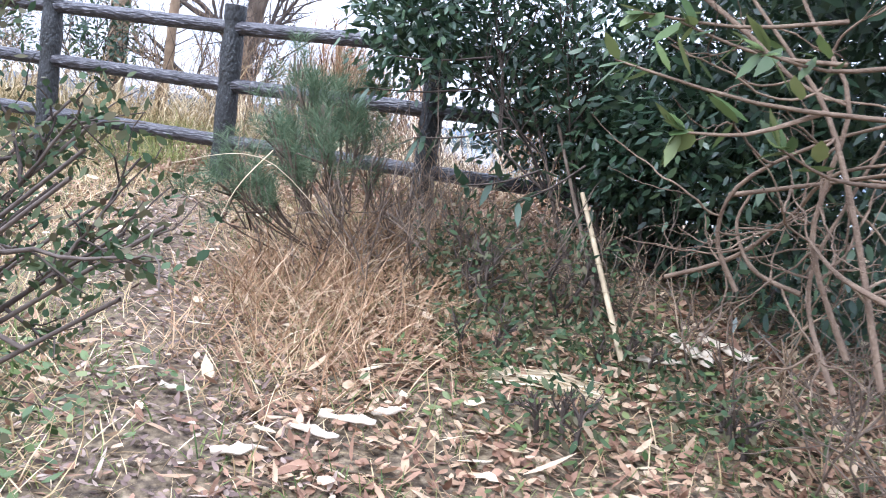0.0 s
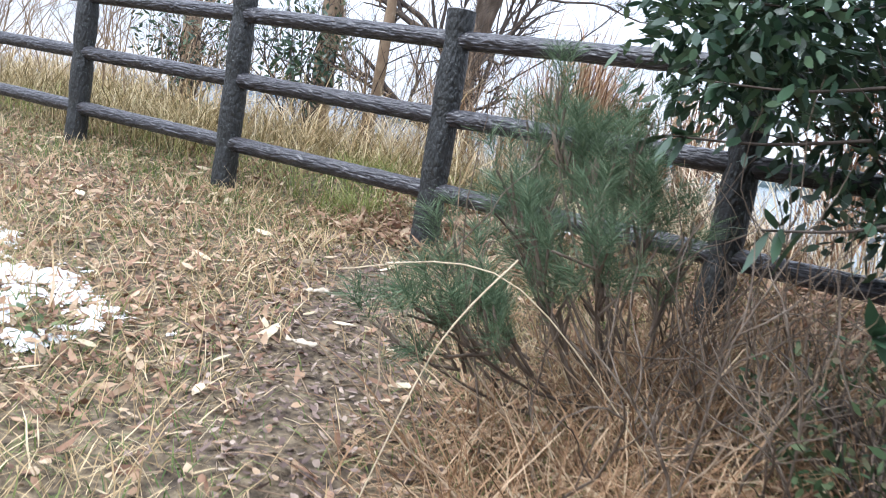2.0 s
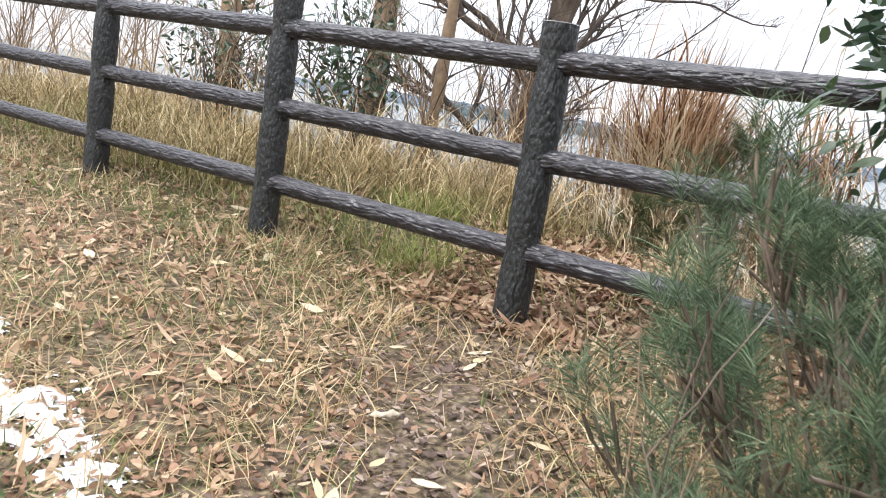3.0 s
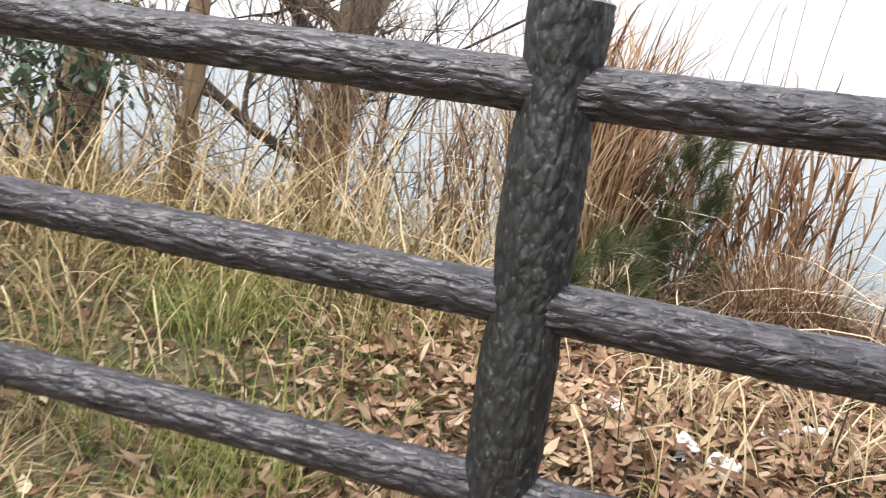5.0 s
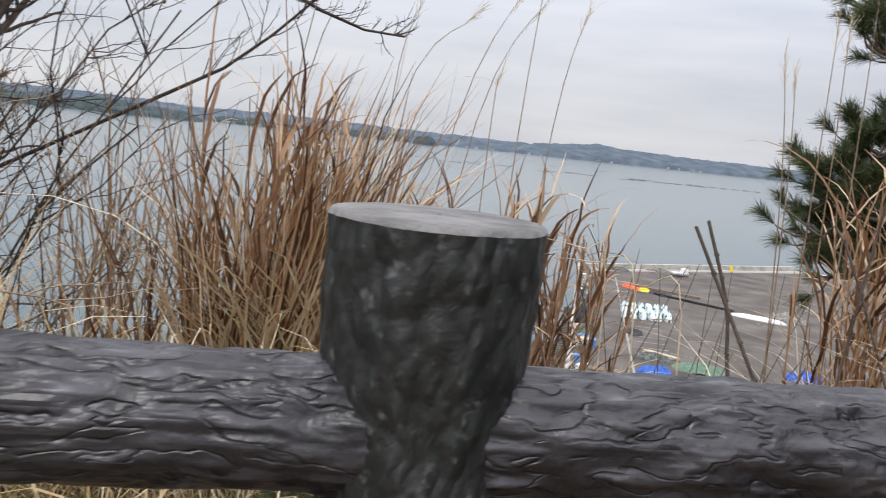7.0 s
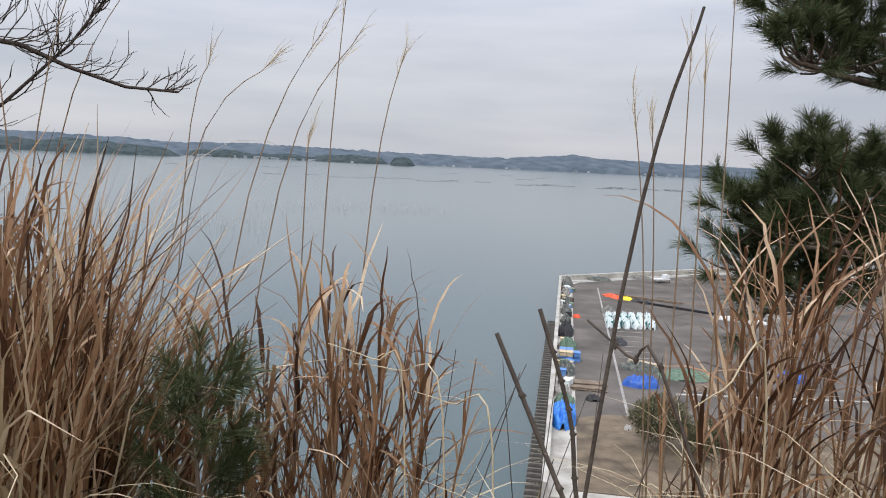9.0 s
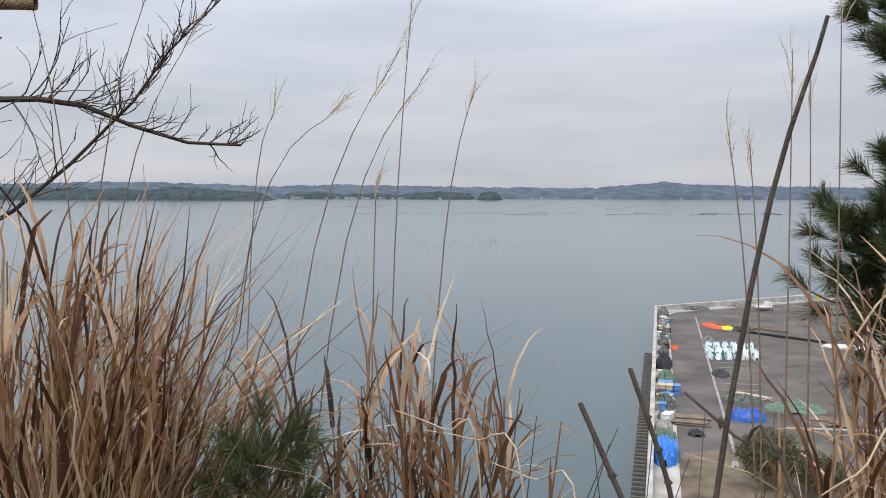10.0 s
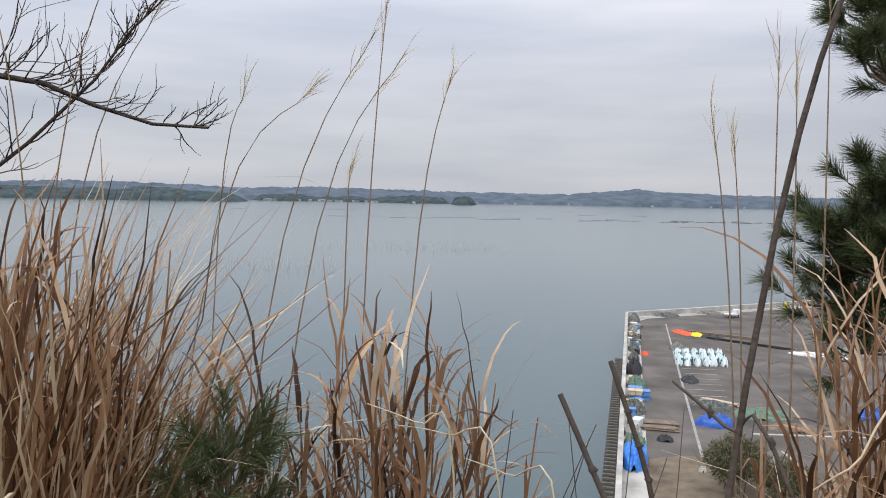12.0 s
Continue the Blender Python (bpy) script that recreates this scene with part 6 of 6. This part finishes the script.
# the large evergreen bush
def big_bush():
    rng = np.random.default_rng(91)
    bx, by = 2.75, -0.45
    bz = float(ground_z(bx, by)) - 0.05
    o = np.array([bx, by, bz])
    ob = thing("evergreen_bush", "large dense glossy dark green evergreen bush over the fence, with added shading canopy", "bush", at=tuple(o))
    out = []
    for q in range(7):
        grow(rng, (rng.normal(0, 0.25), rng.normal(0, 0.15), 0), (rng.normal(0, 0.5), rng.normal(0.3, 0.3), 1), rng.uniform(1.1, 1.7), 0.013, 2, out, bend=0.25, kids=5, ratio=0.55)
    part("branch", limbs_mesh("branch", out, M_TWIG, 6), ob)
    bits = [leaf_cloud(rng, np.array(c) - o, r, n, 0.066, 0.026, 0.2) for c, r, n in (
        ((2.85, -0.50, 1.45), (1.15, 0.65, 1.0), 3200), ((1.95, -0.45, 1.40), (0.8, 0.5, 0.55), 450), ((3.5, -0.9, 1.3), (1.0, 0.8, 1.2), 5000), ((1.50, -0.50, 1.55), (0.55, 0.42, 0.5), 700), ((1.85, -0.42, 1.05), (0.4, 0.35, 0.5), 900),
        # low clouds from x 2.5 on are filled in to darken the hollow
        ((3.0, -0.30, 0.45), (0.75, 0.3, 0.6), 2600), ((3.6, -1.05, 0.5), (0.6, 0.5, 0.7), 2400), ((2.5, -0.15, 0.45), (0.45, 0.2, 0.45), 900), ((3.1, -0.85, 0.75), (0.6, 0.4, 0.3), 1300), ((1.55, -0.72, 1.12), (0.36, 0.3, 0.38), 950), ((3.1, 0.45, 1.0), (1.2, 0.45, 1.0), 1800), ((4.0, -0.2, 1.4), (1.0, 0.8, 1.4), 3000),
        # the clouds at z 2.35 and 2.5 are added overhead to shade the ground
        ((3.0, -0.6, 0.95), (1.0, 0.5, 0.55), 2000), ((3.6, -1.6, 1.3), (0.7, 0.7, 1.0), 2400), ((2.2, -0.7, 1.75), (0.9, 0.6, 0.6), 400), ((3.7, -1.7, 2.5), (1.2, 1.2, 0.7), 4200), ((4.3, -1.6, 1.2), (0.9, 1.1, 1.4), 2600), ((3.2, -0.1, 0.55), (1.0, 0.25, 0.6), 2800), ((2.9, -1.5, 2.35), (0.9, 0.8, 0.45), 4500), ((1.32, -0.50, 1.10), (0.3, 0.3, 0.35), 420), ((1.42, -0.42, 1.25), (0.4, 0.3, 0.35), 420), ((1.88, -0.22, 0.92), (0.4, 0.3, 0.3), 450), ((2.25, -0.25, 0.75), (0.4, 0.3, 0.3), 600), ((2.06, -0.12, 0.56), (0.35, 0.25, 0.2), 350), ((2.44, -0.36, 1.02), (0.45, 0.35, 0.4), 700), ((2.64, -0.52, 0.54), (0.35, 0.3, 0.3), 1000), ((1.50, -0.66, 1.32), (0.42, 0.3, 0.45), 400))]
    V, F = joined(bits)
    part("leaves", mesh_of("leaves", V, F, M_EVERGREEN), ob)
    for b, t in (((1.9, -0.75, 0.80), (1.40, -1.03, 0.72)), ((1.95, -0.8, 0.95), (1.52, -1.05, 0.88)), ((2.1, -0.9, 0.62), (1.75, -1.2, 0.52)), ((2.3, -1.0, 0.45), (2.05, -1.35, 0.35)), ((2.5, -1.0, 0.50), (2.3, -1.4, 0.32)), ((1.9, -0.6, 1.2), (1.45, -0.8, 1.15))):
        (V, F), ln = sprig(rng, np.array(b) - o, np.array(t) - o, 12, 0.125, 0.036)
        twig = part("twig", limbs_mesh("twig", [(ln, np.linspace(0.006, 0.003, 7))], M_TWIG, 5), ob, "twig with a drooping rosette of long leaves")
        nv, nf = len(V) // 12, len(F) // 12
        for k in range(12):
            part("leaf", mesh_of("leaf", V[k * nv:(k + 1) * nv], F[k * nf:(k + 1) * nf] - k * nv, M_EVERGREEN), twig)


big_bush()

# low green plants under the bush and along the verge
lowmat = np.random.default_rng(17)
P = np.concatenate([scatter(900, 2.1, 4.4, -2.5, -0.5, lowmat), scatter(500, 0.6, 1.8, -3.9, -2.7, lowmat), scatter(300, -1.2, 0.0, -2.4, -1.9, lowmat), scatter(260, 2.6, 4.2, -3.6, -2.7, lowmat)])
n = len(P)
P[:, 2] += lowmat.uniform(0.02, 0.10, n)
az = lowmat.uniform(0, 2 * np.pi, n)
axis = unit(np.stack([np.cos(az), np.sin(az), lowmat.normal(0.1, 0.3, n)], -1))
side = unit(np.cross(axis, unit(np.array([0, 0, 1.0]) + lowmat.normal(0, 0.3, (n, 3)))))
V, F = leaf_shapes(P, axis, side, 0.042, 0.022, lowmat, 0.15)
tagged(new("low_green_herbs", mesh_of("low_green_herbs", V, F, M_HERB)), "low green herbs and ivy among the litter", "herbs", kind="stuff")

for k, (cx, cy, r, n) in enumerate(((2.25, -1.50, 0.30, 420), (2.55, -1.25, 0.30, 420), (2.05, -1.10, 0.28, 380), (2.45, -1.85, 0.28, 300), (2.85, -1.75, 0.30, 320), (3.2, -2.1, 0.3, 300), (2.7, -2.35, 0.22, 160), (1.25, -3.1, 0.25, 240), (-0.55, -2.15, 0.25, 260))):
    leafy_shrub("low dark green creeping shrub among the litter", cx, cy, float(ground_z(cx, cy)) + (0.20 if k < 3 else 0.10), (r, r, 0.24 if k < 3 else 0.12), n, 0.04, 0.016, M_DULLLEAF if k < 7 else M_HERB, 200 + k, 3, "creeping evergreen shrubs")

# twiggy shrub with small leaves at the path's start
def small_shrub():
    rng = np.random.default_rng(101)
    bx, by = 1.70, -3.95
    bz = float(ground_z(bx, by)) - 0.03
    o = np.array([bx, by, bz])
    ob = thing("small_leaved_shrub", "twiggy shrub with small dull green leaves by the path", "shrub", at=tuple(o))
    out = []
    for e in ((2.20, -3.72, 0.30), (2.36, -3.84, 0.42), (2.25, -3.80, 0.42), (2.15, -3.68, 0.52), (2.15, -3.80, 0.68), (1.95, -3.78, 0.60), (2.05, -3.95, 0.46), (2.28, -3.95, 0.42), (1.9, -3.7, 0.72), (1.85, -4.05, 0.58), (2.05, -3.6, 0.34),
              (2.52, -3.95, 0.42), (2.50, -3.98, 0.35), (2.45, -3.92, 0.40), (2.47, -4.02, 0.46), (2.42, -3.95, 0.48), (2.30, -3.88, 0.36), (2.2, -4.0, 0.38), (2.0, -3.85, 0.32), (2.28, -3.78, 0.5), (2.1, -3.9, 0.78)):
        e = np.array(e) - o
        line = polyline([np.array([rng.normal(0, 0.05), rng.normal(0, 0.05), 0]), e * np.array([0.45, 0.45, 0.6]), e], 7)
        out.append((line, np.linspace(0.0055, 0.0022, 7)))
        for k in range(7):
            i = rng.integers(2, 6)
            grow(rng, line[i], unit(line[i + 1] - line[i]) + rng.normal(0, 0.7, 3), rng.uniform(0.08, 0.2), 0.003, 1, out, bend=0.35, kids=4, ratio=0.6)
    # the walkers keep the twigs clear of the path
    way = polyline([(3.0, -4.6, 0.53), (2.83, -4.2, 0.50), (2.555, -3.768, 0.56), (2.41, -3.62, 0.53), (2.09, -3.24, 0.64)], 60) - o
    def clear(p):
        return np.linalg.norm(p[:, None] - way[None], axis=2).min() > 0.15
    out = [(p, r) for p, r in out if clear(p)]
    part("branch", limbs_mesh("branch", out, M_TWIG, 5), ob)
    ends = np.concatenate([p[2:] for p, r in out if r[0] < 0.0035])
    at = ends[rng.integers(0, len(ends), 8500)] + rng.normal(0, 0.012, (8500, 3))
    at[np.linalg.norm(at[:, None] - way[None], axis=2).min(1) < 0.14] = ends[0]
    d = unit(rng.normal(0, 1, (8500, 3)) + np.array([0, 0, 0.4]))
    V, F = leaf_shapes(at, d, unit(np.cross(d, rng.normal(0, 1, (8500, 3)))), 0.0145, 0.0085, rng, 0.1)
    part("leaves", mesh_of("leaves", V, F, M_DULLLEAF), ob)


small_shrub()

# dead bamboo cane, leaning branch, vines and stems at the bush's foot
stalk("dead_cane", "pale bleached cane leaning against the bush", [(2.84, -1.74, -0.16), (2.685, -1.46, 0.113), (2.53, -1.18, 0.386)], 0.012, 0.010, M_CANE, 5)
stalk("dead_cane", "grey dead branch leaning in the bush", [(2.66, -1.10, -0.08), (2.45, -0.8, 0.32), (2.28, -0.6, 0.68)], 0.011, 0.008, M_BARK)
vr = np.random.default_rng(8)
tangle = thing("vine_tangle", "tangle of bare brown vines and stems", "vine", at=(3.45, -2.95, float(ground_z(3.45, -2.95))))
to = np.array(tangle.location)
VINES = (
    ((3.11, -2.71, 0.29), (3.05, -2.70, 0.40), (3.07, -2.74, 0.52), (3.19, -2.80, 0.62), (3.32, -2.93, 0.68)),
    ((2.95, -2.51, 0.27), (3.09, -2.60, 0.35), (3.19, -2.70, 0.47), (3.24, -2.81, 0.57), (3.35, -2.93, 0.61)),
    ((3.31, -2.95, 0.23), (3.22, -2.91, 0.42), (3.22, -2.91, 0.55), (3.23, -2.92, 0.71), (3.15, -2.83, 0.86), (3.09, -2.75, 0.99)),
    ((3.35, -3.07, 0.21), (3.26, -3.02, 0.50), (3.19, -2.96, 0.68), (3.11, -2.91, 0.79), (2.99, -2.84, 0.94)),
    ((3.34, -3.14, 0.36), (3.26, -3.02, 0.39), (3.22, -2.91, 0.43)),
    ((3.06, -2.69, 0.50), (3.22, -2.81, 0.55), (3.33, -3.03, 0.59)),
    ((2.91, -2.73, 0.93), (3.05, -2.81, 0.82), (3.14, -2.86, 0.74), (3.23, -2.92, 0.70)),
    ((3.24, -2.72, 0.31), (3.14, -2.66, 0.34), (3.09, -2.60, 0.43), (3.11, -2.60, 0.51)),
    ((3.30, -2.96, 0.16), (3.25, -2.83, 0.28), (3.24, -2.82, 0.39), (3.28, -2.81, 0.52), (3.32, -2.83, 0.65)),
)
for line in VINES:
    out = [(polyline([np.array(q) - to for q in line], 15), np.linspace(0.0065, 0.0032, 15))]
    for k in range(5):
        grow(vr, out[0][0][vr.integers(2, 12)], vr.normal(0, 1, 3), vr.uniform(0.12, 0.35), 0.0030, 1, out, 15, bend=0.35, kids=2)
    part("vine", limbs_mesh("vine", out, M_OLDVINE, 6), tangle)
bare = thing("tree", "dark tree trunk wound with vines beside the path, unseen crown added for shade", "tree", at=(3.68, -2.54, float(ground_z(3.68, -2.54)) - 0.1))
V, F = tubes(polyline([(0, 0, 0), (-0.08, 0.01, 0.55), (-0.19, 0.02, 1.25), (-0.24, 0.02, 2.6)], 24)[None], np.linspace(0.075, 0.055, 24), 18)
V = V * (1 + 0.012 * (fbm(V[:, :1] * 40, V[:, 1:2] * 40, V[:, 2:] * 9, 3) - 0.5))
part("trunk", mesh_of("trunk", V, F, M_TWIG, True), bare)
lfr = np.random.default_rng(4)
# crown leaves added above the view, to shade the ground beside the path
V, F = leaf_cloud(lfr, (0.0, 0.5, 2.2), (1.4, 1.5, 0.7), 8500, 0.085, 0.033, 0.2)
part("leaves", mesh_of("leaves", V, F, M_EVERGREEN), bare)
lines, bits = [], []
o = np.array(bare.location)
for b, t in (((3.28, -3.18, 0.66), (2.83, -3.26, 0.70)), ((3.16, -3.19, 0.66), (2.94, -3.24, 0.60)), ((3.20, -3.02, 0.76), (2.91, -3.07, 0.80)), ((3.30, -3.02, 0.56), (3.11, -3.10, 0.60)), ((3.20, -2.93, 0.85), (2.82, -3.03, 0.82)), ((3.27, -3.13, 0.75), (3.04, -3.16, 0.75))):
    lf, ln = sprig(lfr, np.array(b) - o, np.array(t) - o, 12, 0.064, 0.030)
    bits.append(lf)
    lines.append((ln, np.linspace(0.005, 0.002, 7)))
V, F = joined(bits)
part("sprig_leaves", mesh_of("sprig_leaves", V, F, M_HERB), bare, "fresh green oval leaves")
part("twig", limbs_mesh("twig", lines, M_OLDVINE, 5), bare)


# dead bark, bundles and single fallen pieces
def slab_of_bark(cx, cy, length, width, turn, seed, label="pale curled piece of fallen bark on the litter"):
    s, c = np.linspace(-1, 1, 13), np.linspace(-1, 1, 6)
    S, C = np.meshgrid(s, c, indexing="ij")
    w = width / 2 * (1 - 0.5 * np.abs(S) ** 3) * (1 + 0.4 * (fbm(S * 3 + seed, 1.0) - 0.5))
    X, Y = S * length / 2, C * w
    Z = 0.035 + 0.5 * width * 0.4 * (1 - C ** 2) + 0.03 * (fbm(S * 2 + seed, C, 0, 2) - 0.5)
    ct, sn = math.cos(turn), math.sin(turn)
    V = np.stack([X * ct - Y * sn, X * sn + Y * ct, Z], -1).reshape(-1, 3)
    idx = np.arange(len(V)).reshape(13, 6)
    F = np.stack([idx[:-1, :-1], idx[1:, :-1], idx[1:, 1:], idx[:-1, 1:]], -1).reshape(-1, 4)
    ob = thing("bark_piece", label, "bark", "fallen pieces of bark", me=mesh_of("bark_piece", V, F, M_DEADWOOD), at=(cx, cy, float(ground_z(cx, cy))))
    sol = ob.modifiers.new("thickness", 'SOLIDIFY')
    sol.thickness = 0.005


for cx, cy, L, w, a, sd in ((2.20, -2.66, 0.16, 0.035, 0.2, 1), (2.16, -2.78, 0.15, 0.028, -0.1, 2), (2.28, -2.55, 0.12, 0.03, 1.0, 3), (1.72, -2.75, 0.10, 0.02, 0.1, 4), (2.05, -2.95, 0.14, 0.04, 0.7, 5),
                            (3.05, -1.40, 0.34, 0.07, 1.9, 6), (3.13, -1.46, 0.30, 0.06, 1.5, 7), (3.20, -1.30, 0.34, 0.07, 2.2, 8), (2.95, -1.60, 0.2, 0.05, 0.4, 9), (0.55, -1.45, 0.11, 0.03, 0.3, 10), (0.2, -1.0, 0.1, 0.03, 1.1, 11)):
    slab_of_bark(cx, cy, L, w, a, sd)
at = disc(2.62, -2.02, 0.06, 90, g3) + np.array([0, 0, 0.02])
dirn = np.stack([0.30 + g3.normal(0, 0.03, 90), 0.02 + g3.normal(0, 0.05, 90), g3.normal(0.01, 0.015, 90)], -1)
V, F = ribbons(np.stack([at - dirn * 0.6, at + g3.normal(0, 0.006, (90, 3)) + np.array([0, 0, 0.02]), at + dirn * 0.6], 1), np.array([0.004, 0.007, 0.003]), unit(g3.normal(0, 1, (90, 3))))
c0 = np.array([2.62, -2.02, float(ground_z(2.62, -2.02))])
tagged(new("flattened_straw", mesh_of("flattened_straw", V - c0, F, M_PALE)), "flat bundle of bleached straw on the litter", "straw", kind="stuff").location = c0
stalk("bent_reed", "long pale bent reed leaning over the grass", [(1.72, -1.62, 0.0), (1.42, -1.87, 0.36), (1.05, -1.95, 0.30)], 0.0018, 0.0012, M_PALE)
stalk("bent_reed", "long pale bent reed leaning over the grass", [(1.42, -1.84, 0.40), (1.36, -2.0, 0.22), (1.30, -2.1, -0.10)], 0.002, 0.0014, M_PALE)
